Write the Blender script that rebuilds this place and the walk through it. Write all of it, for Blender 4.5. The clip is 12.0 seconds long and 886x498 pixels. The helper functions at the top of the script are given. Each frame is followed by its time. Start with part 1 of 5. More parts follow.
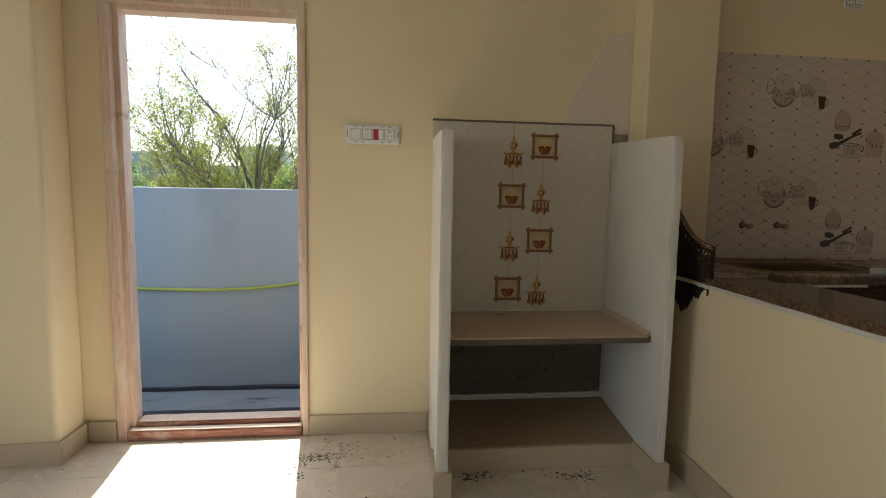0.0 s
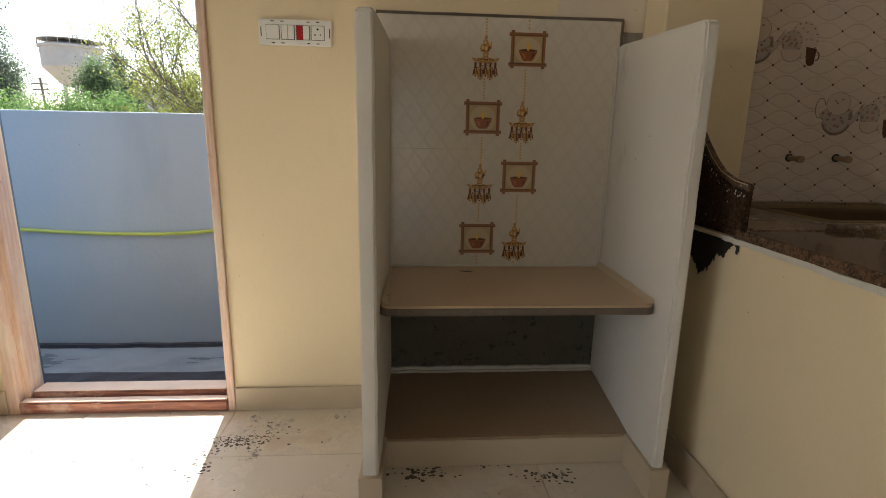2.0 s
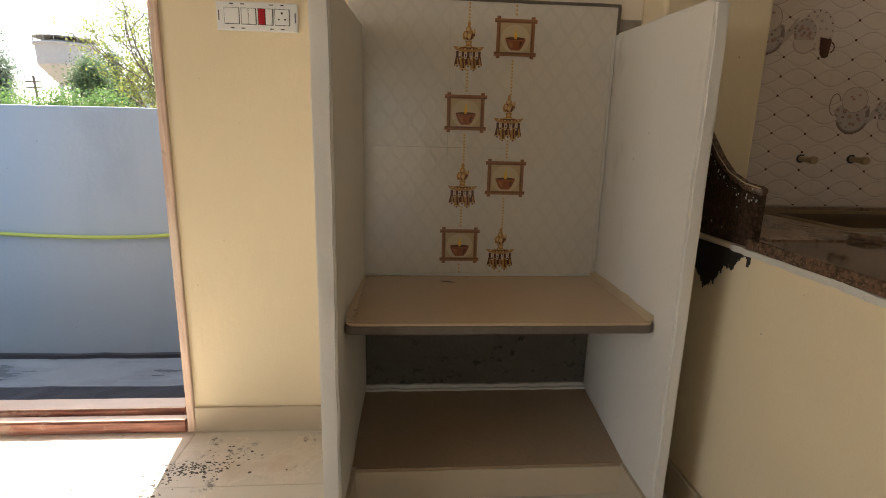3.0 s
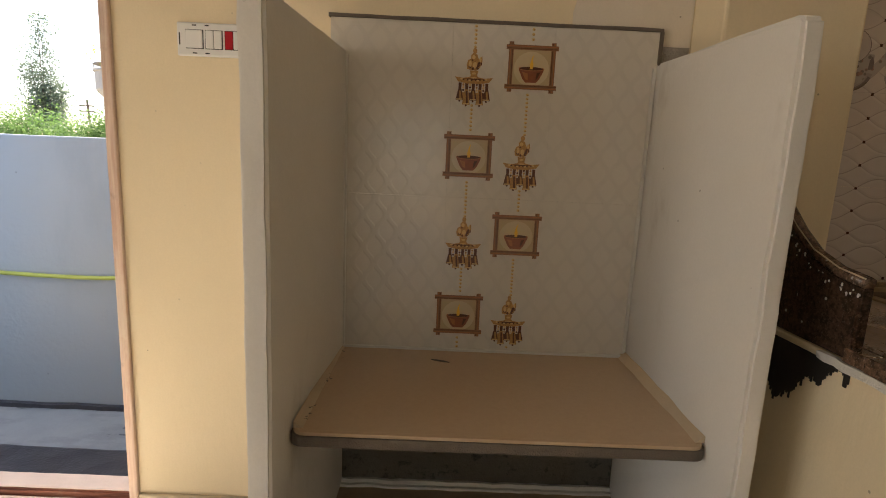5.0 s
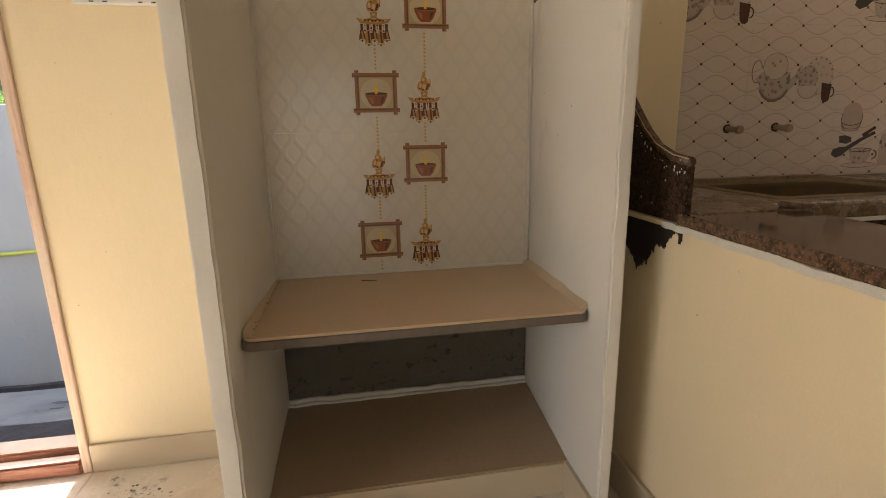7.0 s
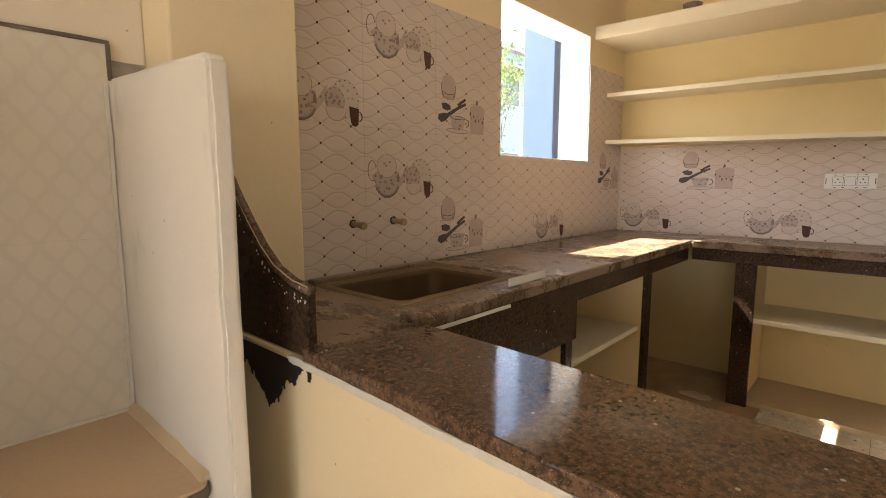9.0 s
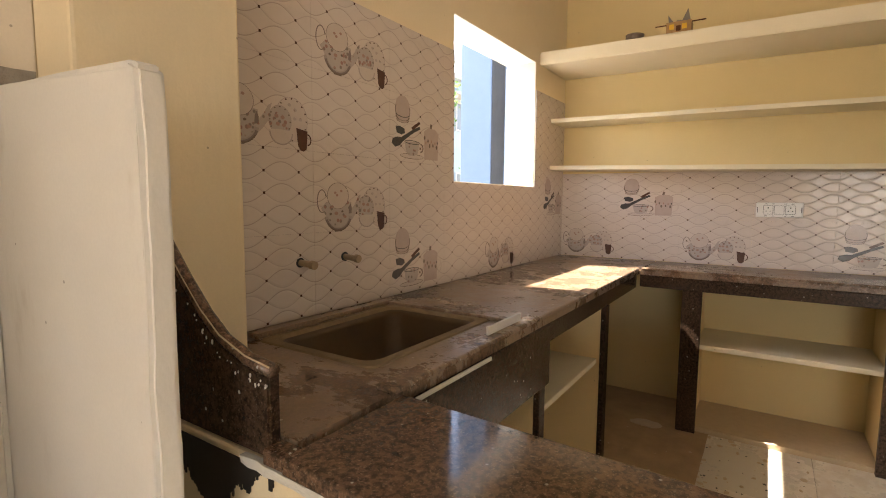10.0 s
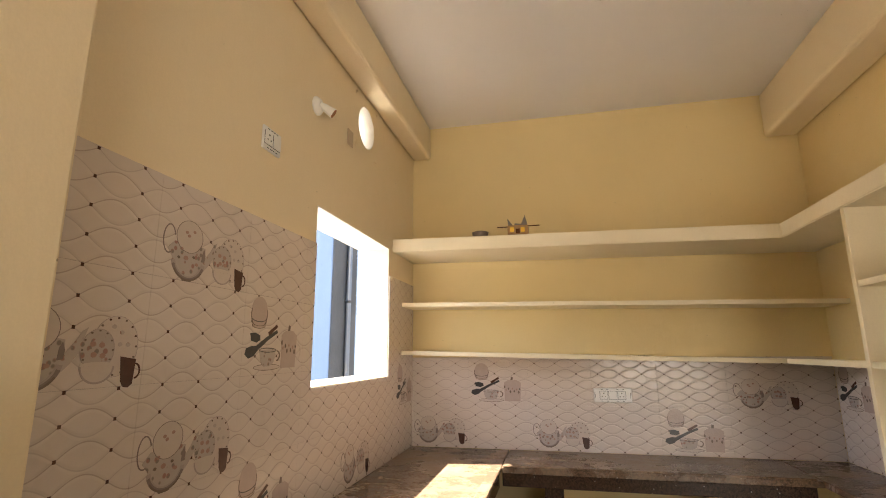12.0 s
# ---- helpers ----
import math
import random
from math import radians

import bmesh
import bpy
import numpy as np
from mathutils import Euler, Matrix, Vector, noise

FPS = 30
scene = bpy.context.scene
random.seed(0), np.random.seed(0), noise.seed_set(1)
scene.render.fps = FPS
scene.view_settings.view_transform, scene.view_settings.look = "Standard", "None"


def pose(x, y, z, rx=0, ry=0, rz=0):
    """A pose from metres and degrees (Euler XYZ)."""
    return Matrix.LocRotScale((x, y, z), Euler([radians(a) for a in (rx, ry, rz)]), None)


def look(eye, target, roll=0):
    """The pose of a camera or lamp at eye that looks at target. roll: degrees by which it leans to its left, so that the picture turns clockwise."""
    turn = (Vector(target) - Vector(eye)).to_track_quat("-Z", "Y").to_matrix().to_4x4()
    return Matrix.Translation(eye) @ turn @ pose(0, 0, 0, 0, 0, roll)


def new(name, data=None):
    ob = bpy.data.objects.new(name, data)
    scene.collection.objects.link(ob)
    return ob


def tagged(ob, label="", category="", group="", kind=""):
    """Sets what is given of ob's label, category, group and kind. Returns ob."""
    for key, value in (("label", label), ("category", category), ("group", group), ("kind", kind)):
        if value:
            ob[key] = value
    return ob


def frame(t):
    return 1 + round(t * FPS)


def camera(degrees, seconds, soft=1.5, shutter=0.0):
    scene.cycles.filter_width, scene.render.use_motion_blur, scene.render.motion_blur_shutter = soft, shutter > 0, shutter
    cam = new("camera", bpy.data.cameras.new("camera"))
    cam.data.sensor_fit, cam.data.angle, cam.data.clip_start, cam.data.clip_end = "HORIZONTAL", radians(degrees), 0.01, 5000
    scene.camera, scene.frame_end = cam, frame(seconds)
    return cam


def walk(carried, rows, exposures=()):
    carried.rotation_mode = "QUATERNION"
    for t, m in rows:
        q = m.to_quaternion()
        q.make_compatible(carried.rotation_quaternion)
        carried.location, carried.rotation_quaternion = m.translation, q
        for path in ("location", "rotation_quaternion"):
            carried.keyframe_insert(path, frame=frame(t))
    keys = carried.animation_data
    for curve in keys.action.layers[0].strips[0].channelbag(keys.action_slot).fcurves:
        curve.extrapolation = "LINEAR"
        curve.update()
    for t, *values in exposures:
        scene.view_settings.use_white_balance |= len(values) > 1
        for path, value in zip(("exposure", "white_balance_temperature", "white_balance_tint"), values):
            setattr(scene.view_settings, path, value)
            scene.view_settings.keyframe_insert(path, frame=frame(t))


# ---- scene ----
cam = camera(83.4, 12.0, soft=1.0)
PATH = [
    (0, (0.032, -0.144, 1.207), (0.254, 1.835, 1.012), 1.0),
    (0.5, (0.098, -0.059, 1.19), (0.38, 1.907, 0.956), 0.9),
    (1, (0.149, 0.105, 1.167), (0.465, 2.059, 0.879), 0.5),
    (1.5, (0.224, 0.226, 1.146), (0.503, 2.168, 0.757), 0.4),
    (2, (0.371, 0.369, 1.153), (0.511, 2.316, 0.719), 1.1),
    (2.5, (0.435, 0.427, 1.137), (0.549, 2.374, 0.697), 1.4),
    (3, (0.452, 0.543, 1.141), (0.601, 2.49, 0.71), 1.4),
    (3.5, (0.443, 0.675, 1.188), (0.599, 2.628, 0.785), 1.3),
    (3.7, (0.473, 0.717, 1.184), (0.595, 2.681, 0.82), 1.1),
    (5.3, (0.589, 0.888, 1.206), (0.601, 2.861, 0.875), 2.4),
    (5.5, (0.6, 0.889, 1.179), (0.612, 2.845, 0.761), 2.0),
    (6, (0.617, 0.86, 1.127), (0.677, 2.79, 0.605), 0.5),
    (6.5, (0.59, 0.766, 1.104), (0.737, 2.694, 0.595), -0.8),
    (6.7, (0.561, 0.708, 1.102), (0.773, 2.635, 0.613), -1.1),
    (8.3, (0.74, 0.652, 1.214), (1.795, 2.323, 0.899), 0.9),
    (8.5, (0.768, 0.693, 1.217), (1.93, 2.293, 0.92), 0.7),
    (9, (0.779, 0.849, 1.253), (2.25, 2.178, 0.991), 0.0),
    (9.5, (0.758, 0.956, 1.283), (2.395, 2.079, 1.039), 0.5),
    (10, (0.848, 1.083, 1.307), (2.513, 2.174, 1.112), 0.4),
    (10.5, (0.983, 1.195, 1.338), (2.659, 2.281, 1.244), -0.6),
    (11, (1.032, 1.246, 1.392), (2.819, 2.14, 1.482), -0.6),
    (11.5, (1.003, 1.298, 1.47), (2.87, 1.96, 1.743), -0.4),
    (12, (0.948, 1.363, 1.538), (2.859, 1.793, 1.943), -0.3),
]
EXPOSURES = [(0.0, 1.58, 6200, 3), (2.0, 1.80, 6400, 8), (3.5, 2.12, 6650, 10), (5.5, 2.12, 6900, 12), (6.0, 2.46, 6950, 12), (6.6, 2.46, 6950, 12), (8.4, 3.0, 7050, 13), (10.0, 3.08, 7000, 13), (12.0, 3.04, 7000, 12)]
walk(cam, [(t, look(eye, target, roll)) for t, eye, target, roll in PATH], EXPOSURES)

# ---- light ----
LIGHT_W, LIGHT_S = 10.2, 1.25
SUN_EL, SUN_AZ = 53.5, 7.4     # height, and degrees from north (+y) towards west (-x)
world = bpy.data.worlds.new("sky")
scene.world = world
world.use_nodes = True
wn = world.node_tree.nodes
sky = wn.new("ShaderNodeTexSky")
sky.sky_type, sky.sun_disc = "NISHITA", False
sky.sun_elevation, sky.sun_rotation = radians(SUN_EL), radians(-SUN_AZ)
sky.air_density, sky.dust_density = 1.0, 2.4
world.node_tree.links.new(sky.outputs[0], wn["Background"].inputs[0])
wn["Background"].inputs[1].default_value = 0.125
sun = new("sun", bpy.data.lights.new("sun", "SUN"))
sun.data.energy, sun.data.angle, sun.data.color = 5.0, radians(0.6), (1.0, 0.94, 0.85)
sun_dir = Vector((-math.sin(radians(SUN_AZ)) * math.cos(radians(SUN_EL)), math.cos(radians(SUN_AZ)) * math.cos(radians(SUN_EL)), math.sin(radians(SUN_EL))))
sun.matrix_world = look(sun_dir * 40, (0, 0, 0))



def sky_lamp(name, at, target, width, height, energy, color):
    lamp = new(name, bpy.data.lights.new(name, "AREA"))
    lamp.data.shape, lamp.data.size, lamp.data.size_y = "RECTANGLE", width, height
    lamp.data.energy, lamp.data.color = energy, color
    lamp.matrix_world = look(at, target)


# Added area lamps, standing in for daylight through two assumed, unseen openings behind the walker
sky_lamp("west_daylight_fill", (-4.25, -0.8, 1.45), (0.0, -0.8, 1.35), 2.3, 1.25, LIGHT_W, (0.98, 0.97, 0.95))
sky_lamp("south_daylight_fill", (0.1, -6.05, 1.05), (0.1, 0.0, 1.05), 1.3, 2.0, LIGHT_S, (1.0, 0.96, 0.91))

# ---- plan, in metres ----
YN, YO = 2.36, 2.56            # north wall, inside and outside
XE, XW, YS, YK = 4.375, -4.2, -6.0, -0.215   # east, west, south, kitchen's south wall
ZC = 3.20                      # ceiling
ZT = 0.915                     # worktop
D0, D1, DH = -1.278, -0.360, 2.125   # door opening
W0, W1, WB, WT = 2.876, 3.845, 1.395, 2.172   # window opening


# ---- mesh helpers ----
def add_box(bm, x0, y0, z0, x1, y1, z1):
    v = [bm.verts.new((x, y, z)) for z in (z0, z1) for y in (y0, y1) for x in (x0, x1)]
    for f in ((0, 2, 3, 1), (4, 5, 7, 6), (0, 1, 5, 4), (2, 6, 7, 3), (0, 4, 6, 2), (1, 3, 7, 5)):
        bm.faces.new([v[i] for i in f])
    return v


def box(x0, y0, z0, x1, y1, z1, bevel=0.0, segments=2):
    bm = bmesh.new()
    add_box(bm, x0, y0, z0, x1, y1, z1)
    if bevel:
        bmesh.ops.bevel(bm, geom=bm.edges[:], offset=bevel, segments=segments, profile=0.5, affect="EDGES")
    return bm


def boxes(*rows):
    bm = bmesh.new()
    for r in rows:
        add_box(bm, *r)
    return bm


def rough_edges(bm, amount, scale=9.0, cut=0.06, seed=0.0, level=False):
    """Cuts long edges short and shakes the vertices a little: hand-cast plaster and chipped slabs."""
    for _ in range(6):
        long = [e for e in bm.edges if e.calc_length() > cut * 1.6]
        if not long or len(bm.verts) > 6000:
            break
        bmesh.ops.subdivide_edges(bm, edges=long, cuts=1, use_grid_fill=True)
    for v in bm.verts:
        n = noise.noise_vector(Vector((v.co.x + seed, v.co.y - seed, v.co.z)) * scale)
        if level:
            n.z = 0.0
        v.co += n * amount
    return bm


def prism(points, axis, a, b):
    """A flat outline (u, v) drawn out along an axis from a to b; u, v are the other two axes in xyz order."""
    bm = bmesh.new()
    put = {"x": lambda u, v, w: (w, u, v), "y": lambda u, v, w: (u, w, v), "z": lambda u, v, w: (u, v, w)}[axis]
    lo = [bm.verts.new(put(u, v, a)) for u, v in points]
    hi = [bm.verts.new(put(u, v, b)) for u, v in points]
    bm.faces.new(lo)
    bm.faces.new(hi)
    for i in range(len(points)):
        j = (i + 1) % len(points)
        bm.faces.new((lo[i], lo[j], hi[j], hi[i]))
    bmesh.ops.recalc_face_normals(bm, faces=bm.faces[:])
    return bm


def add_tube(bm, path, radii, sides=8, caps=True):
    """A tube along the points of a path."""
    path = [Vector(p) for p in path]
    rings = []
    for i, p in enumerate(path):
        d = (path[min(i + 1, len(path) - 1)] - path[max(i - 1, 0)]).normalized()
        a = d.orthogonal().normalized() if i == 0 else (a - d * a.dot(d)).normalized()
        b = d.cross(a)
        r = radii[i] if hasattr(radii, "__len__") else radii
        rings.append([bm.verts.new(p + (a * math.cos(t) + b * math.sin(t)) * r) for t in [2 * math.pi * k / sides for k in range(sides)]])
    for q, r in zip(rings, rings[1:]):
        for k in range(sides):
            bm.faces.new((q[k], q[(k + 1) % sides], r[(k + 1) % sides], r[k]))
    if caps:
        bm.faces.new(rings[0][::-1])
        bm.faces.new(rings[-1])
    return bm


def add_lathe(bm, profile, at=(0, 0, 0), sides=16):
    """A turned body round the z axis; profile rows of (radius, height)."""
    rings = [[bm.verts.new((at[0] + r * math.cos(2 * math.pi * k / sides), at[1] + r * math.sin(2 * math.pi * k / sides), at[2] + z)) for k in range(sides)] for r, z in profile]
    for q, r in zip(rings, rings[1:]):
        for k in range(sides):
            bm.faces.new((q[k], q[(k + 1) % sides], r[(k + 1) % sides], r[k]))
    bm.faces.new(rings[0][::-1])
    bm.faces.new(rings[-1])
    return bm


def to_mesh(name, bm, material, smooth=False):
    me = bpy.data.meshes.new(name)
    bm.normal_update()
    bm.to_mesh(me)
    bm.free()
    for m in material if isinstance(material, (list, tuple)) else [material]:
        me.materials.append(m)
    if smooth:
        me.shade_smooth()
    return me


def part(name, bm, material, parent, label="", smooth=False):
    ob = new(name, bm if isinstance(bm, bpy.types.Mesh) else to_mesh(name, bm, material, smooth))
    ob.parent = parent
    if parent.type == "EMPTY":
        ob.matrix_parent_inverse = Matrix.Translation(-parent.location)
    return tagged(ob, label)


def thing(name, at, label, category, group=""):
    ob = new(name)
    ob.location, ob.empty_display_size = at, 0.1
    return tagged(ob, label, category, group)


def solid(name, bm, material, label, category, kind="", group="", smooth=False):
    return tagged(new(name, to_mesh(name, bm, material, smooth)), label, category, group, kind)


# ---- materials ----
class Nodes:
    """A short way to write node trees."""
    def __init__(self, name):
        self.mat = bpy.data.materials.new(name)
        self.mat.use_nodes = True
        self.tree = self.mat.node_tree
        self.bsdf = self.tree.nodes["Principled BSDF"]

    def add(self, kind, **values):
        n = self.tree.nodes.new(kind)
        for k, v in values.items():
            setattr(n, k, v)
        return n

    def put(self, socket, value):
        if hasattr(value, "is_output"):
            self.tree.links.new(value, socket)
        else:
            socket.default_value = (*value, 1.0) if hasattr(value, "__len__") and len(value) == 3 and socket.type == "RGBA" else value

    def math(self, op, a, b=0.0, c=0.0):
        n = self.add("ShaderNodeMath", operation=op)
        for s, v in zip(n.inputs, (a, b, c)):
            self.put(s, v)
        return n.outputs[0]

    def where(self):
        return self.add("ShaderNodeNewGeometry").outputs["Position"]

    def noise(self, scale, detail=4.0, rough=0.55, vector=None, stretch=None):
        vec = vector or self.where()
        if stretch:
            m = self.add("ShaderNodeMapping")
            self.put(m.inputs["Vector"], vec)
            m.inputs["Scale"].default_value = stretch
            vec = m.outputs[0]
        n = self.add("ShaderNodeTexNoise")
        self.put(n.inputs["Vector"], vec)
        n.inputs["Scale"].default_value, n.inputs["Detail"].default_value, n.inputs["Roughness"].default_value = scale, detail, rough
        return n.outputs["Fac"]

    def voronoi(self, scale, out="Distance", feature="F1"):
        n = self.add("ShaderNodeTexVoronoi", feature=feature)
        self.put(n.inputs["Vector"], self.where())
        n.inputs["Scale"].default_value = scale
        return n.outputs[out]

    def ramp(self, value, lo, hi, a=0.0, b=1.0):
        n = self.add("ShaderNodeMapRange", interpolation_type="SMOOTHSTEP")
        for s, v in zip(n.inputs, (value, lo, hi, a, b)):
            self.put(s, v)
        return n.outputs[0]

    def mix(self, fac, a, b, blend="MIX"):
        n = self.add("ShaderNodeMix", data_type="RGBA", blend_type=blend)
        self.put(n.inputs[0], fac)
        self.put(n.inputs[6], a)
        self.put(n.inputs[7], b)
        return n.outputs[2]

    def random(self):
        return self.add("ShaderNodeObjectInfo").outputs["Random"]

    def done(self, color, rough=0.6, bump=None, depth=0.002, metal=0.0, spec=0.5, strength=1.0):
        self.put(self.bsdf.inputs["Base Color"], color)
        self.put(self.bsdf.inputs["Roughness"], rough)
        self.put(self.bsdf.inputs["Metallic"], metal)
        self.put(self.bsdf.inputs["Specular IOR Level"], spec)
        if bump is not None:
            b = self.add("ShaderNodeBump")
            b.inputs["Strength"].default_value, b.inputs["Distance"].default_value = strength, depth
            self.put(b.inputs["Height"], bump)
            self.put(self.bsdf.inputs["Normal"], b.outputs[0])
        return self.mat


def plain(name, color, rough=0.6, vary=0.12, scale=20.0, depth=0.0005, metal=0.0):
    n = Nodes(name)
    f = n.noise(scale, 5)
    lo = tuple(c * (1 - vary) for c in color)
    hi = tuple(min(1, c * (1 + vary)) for c in color)
    return n.done(n.mix(f, lo, hi), rough, n.noise(scale * 6, 3), depth, metal)


def painted_wall(name, color, stain=(0.45, 0.36, 0.24), dirt=0.3, depth=0.0012):
    n = Nodes(name)
    base = n.mix(n.noise(1.3, 3), tuple(c * 0.93 for c in color), tuple(min(1, c * 1.05) for c in color))
    base = n.mix(n.math("MULTIPLY", n.ramp(n.noise(5.5, 6, 0.65, stretch=(1, 1, 0.35)), 0.60, 0.82), dirt), base, stain)
    specks = n.math("MULTIPLY", n.ramp(n.voronoi(13.0), 0.045, 0.03), n.ramp(n.noise(3.1, 2), 0.46, 0.56))
    base = n.mix(n.math("MULTIPLY", specks, 0.6), base, tuple(c * 0.35 for c in stain))
    base = n.mix(n.math("MULTIPLY", n.ramp(n.noise(170, 3, 0.7), 0.35, 0.65), 0.10), base, tuple(c * 0.72 for c in color))
    base = n.mix(n.math("MULTIPLY", n.ramp(n.noise(0.8, 5, 0.7), 0.52, 0.72), 0.12), base, tuple(c * 0.75 for c in color))
    brush = n.noise(38, 5, 0.6, stretch=(1, 1, 0.4))
    return n.done(base, n.ramp(n.noise(9, 3), 0.3, 0.7, 0.55, 0.75), n.math("ADD", brush, n.math("MULTIPLY", n.noise(4, 3), 2.5)), depth, spec=0.35)


M_YELLOW = painted_wall("yellow_wall_paint", (0.83, 0.70, 0.482), dirt=0.12)
M_WHITE = painted_wall("white_wall_paint", (0.76, 0.725, 0.67), (0.36, 0.29, 0.2), 0.5)
# More saturated yellow, for the kitchen's east and south walls.
M_YELLOW_K = painted_wall("saturated_yellow_wall", (0.80, 0.635, 0.335), dirt=0.15)
# Lightened and warmed: bounced light inside the units is put into the paint.
M_UNIT_BOUNCE = painted_wall("yellow_unit_paint_with_bounce", (0.88, 0.69, 0.38), dirt=0.15)
M_CEIL = painted_wall("ceiling_paint", (0.78, 0.74, 0.70), dirt=0.08)
M_SKIM = painted_wall("pale_skim_coat", (0.76, 0.675, 0.56), dirt=0.2)
M_REVEAL = painted_wall("white_reveal_paint", (0.82, 0.80, 0.76), dirt=0.1)


def floor_tile_material():
    n = Nodes("cream_floor_tile")
    base = n.mix(n.random(), (0.68, 0.61, 0.51), (0.74, 0.665, 0.56))
    base = n.mix(n.ramp(n.noise(3.0, 5), 0.3, 0.7), base, (0.76, 0.70, 0.60))
    film = n.ramp(n.noise(2.2, 6, 0.7), 0.46, 0.62)
    base = n.mix(n.math("MULTIPLY", film, 0.5), base, (0.55, 0.42, 0.29))
    grime = n.math("MULTIPLY", n.ramp(n.noise(6.0, 7, 0.75), 0.585, 0.66), n.ramp(n.noise(1.7, 2), 0.42, 0.60))
    base = n.mix(n.math("MULTIPLY", grime, 0.85), base, (0.10, 0.085, 0.065))
    spots = n.math("MULTIPLY", n.ramp(n.voronoi(16), 0.10, 0.05), n.ramp(n.noise(5), 0.5, 0.6))
    base = n.mix(n.math("MULTIPLY", spots, 0.6), base, (0.22, 0.17, 0.12))
    return n.done(base, n.ramp(n.math("ADD", film, grime), 0.0, 1.0, 0.22, 0.6), n.noise(60, 4), 0.0003)


M_FLOOR = floor_tile_material()
M_GROUT = plain("dark_grout", (0.22, 0.18, 0.14), 0.9)
M_SKIRT = plain("beige_skirting_tile", (0.56, 0.46, 0.33), 0.35, 0.10, 7)
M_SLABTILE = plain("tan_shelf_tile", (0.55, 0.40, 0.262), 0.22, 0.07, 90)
# Same tile as the upper shelf, the alcove's low shade put into its colour.
M_SLABTILE_SHADED = plain("shaded_shelf_tile", (0.36, 0.255, 0.162), 0.25, 0.10, 60)
M_SLABEDGE = plain("grey_slab_edge", (0.145, 0.115, 0.088), 0.8, 0.25, 40, 0.002)
M_RAWCEM = plain("raw_grey_cement", (0.36, 0.32, 0.275), 0.9, 0.45, 26, 0.004)
M_CEMENT = plain("white_cement", (0.66, 0.63, 0.57), 0.85, 0.1, 40, 0.002)
M_EARTH = plain("brown_floor_dust", (0.42, 0.285, 0.16), 0.95, 0.35, 9, 0.004)
M_PUTTY = plain("tan_putty", (0.55, 0.43, 0.29), 0.8, 0.1, 30, 0.001)


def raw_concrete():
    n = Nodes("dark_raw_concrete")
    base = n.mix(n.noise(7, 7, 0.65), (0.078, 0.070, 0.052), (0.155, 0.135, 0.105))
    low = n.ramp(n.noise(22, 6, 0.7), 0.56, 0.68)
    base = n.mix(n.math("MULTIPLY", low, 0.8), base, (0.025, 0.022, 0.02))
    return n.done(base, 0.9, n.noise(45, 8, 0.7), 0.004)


M_CONC = raw_concrete()


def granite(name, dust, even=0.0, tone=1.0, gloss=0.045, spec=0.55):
    """dust: how much lies in patches; even: how much lies everywhere; tone: factor on the stone's colours."""
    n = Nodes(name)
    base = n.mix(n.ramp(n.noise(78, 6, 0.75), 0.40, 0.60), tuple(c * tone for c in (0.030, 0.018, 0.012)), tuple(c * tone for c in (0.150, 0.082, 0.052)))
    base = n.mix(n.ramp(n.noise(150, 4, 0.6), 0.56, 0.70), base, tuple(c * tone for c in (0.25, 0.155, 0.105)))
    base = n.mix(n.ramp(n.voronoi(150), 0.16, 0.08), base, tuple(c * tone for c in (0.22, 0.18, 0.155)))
    film = n.ramp(n.noise(2.4, 5, 0.6), 0.30, 0.72)
    smear = n.ramp(n.noise(7, 9, 0.8, stretch=(1.6, 0.9, 1)), 0.36, 0.70)
    amount = n.math("ADD", n.math("MULTIPLY", n.math("ADD", n.math("MULTIPLY", film, 0.55), n.math("MULTIPLY", smear, 0.5)), dust), even)
    base = n.mix(amount, base, (0.36, 0.262, 0.172))
    drops = n.math("MULTIPLY", n.ramp(n.voronoi(34), 0.13, 0.08), n.ramp(n.noise(8, 2), 0.50, 0.56))
    base = n.mix(n.math("MULTIPLY", drops, 0.8), base, (0.55, 0.51, 0.45))
    return n.done(base, n.math("ADD", n.math("MULTIPLY", amount, 0.7), gloss), None, spec=spec)


M_GRANITE = granite("polished_brown_granite", 0.16, 0.0, 1.0, 0.03, 0.38)
M_GRANITE_D = granite("dusty_brown_granite", 0.66, 0.06)
# Same granite; the darker look of its upright faces is put into the tone.
M_GRANITE_UPRIGHT = granite("darkened_upright_granite", 0.08, 0.0, 0.45, 0.22, 0.22)
M_BLACK = plain("black_smear", (0.016, 0.012, 0.009), 0.7, 0.6, 60, 0.001)


def door_wood():
    n = Nodes("primed_door_wood")
    grain = n.noise(9, 6, 0.6, stretch=(14, 14, 0.7))
    base = n.mix(n.ramp(grain, 0.35, 0.7), (0.63, 0.43, 0.33), (0.75, 0.585, 0.47))
    base = n.mix(n.math("MULTIPLY", n.ramp(n.noise(4.5, 6, 0.7, stretch=(1, 1, 0.5)), 0.50, 0.60), 0.75), base, (0.74, 0.62, 0.50))
    base = n.mix(n.math("MULTIPLY", n.ramp(n.noise(8, 5), 0.62, 0.72), 0.5), base, (0.22, 0.10, 0.06))
    return n.done(base, 0.55, grain, 0.0015)


def red_wood():
    n = Nodes("red_sill_wood")
    grain = n.noise(7, 6, 0.6, stretch=(0.8, 14, 14))
    base = n.mix(n.ramp(grain, 0.35, 0.65), (0.17, 0.05, 0.03), (0.36, 0.14, 0.085))
    base = n.mix(n.math("MULTIPLY", n.ramp(n.noise(6, 6, 0.7), 0.50, 0.62), 0.45), base, (0.60, 0.44, 0.34))
    return n.done(base, 0.5, grain, 0.0015)


M_WOOD, M_SILL = door_wood(), red_wood()
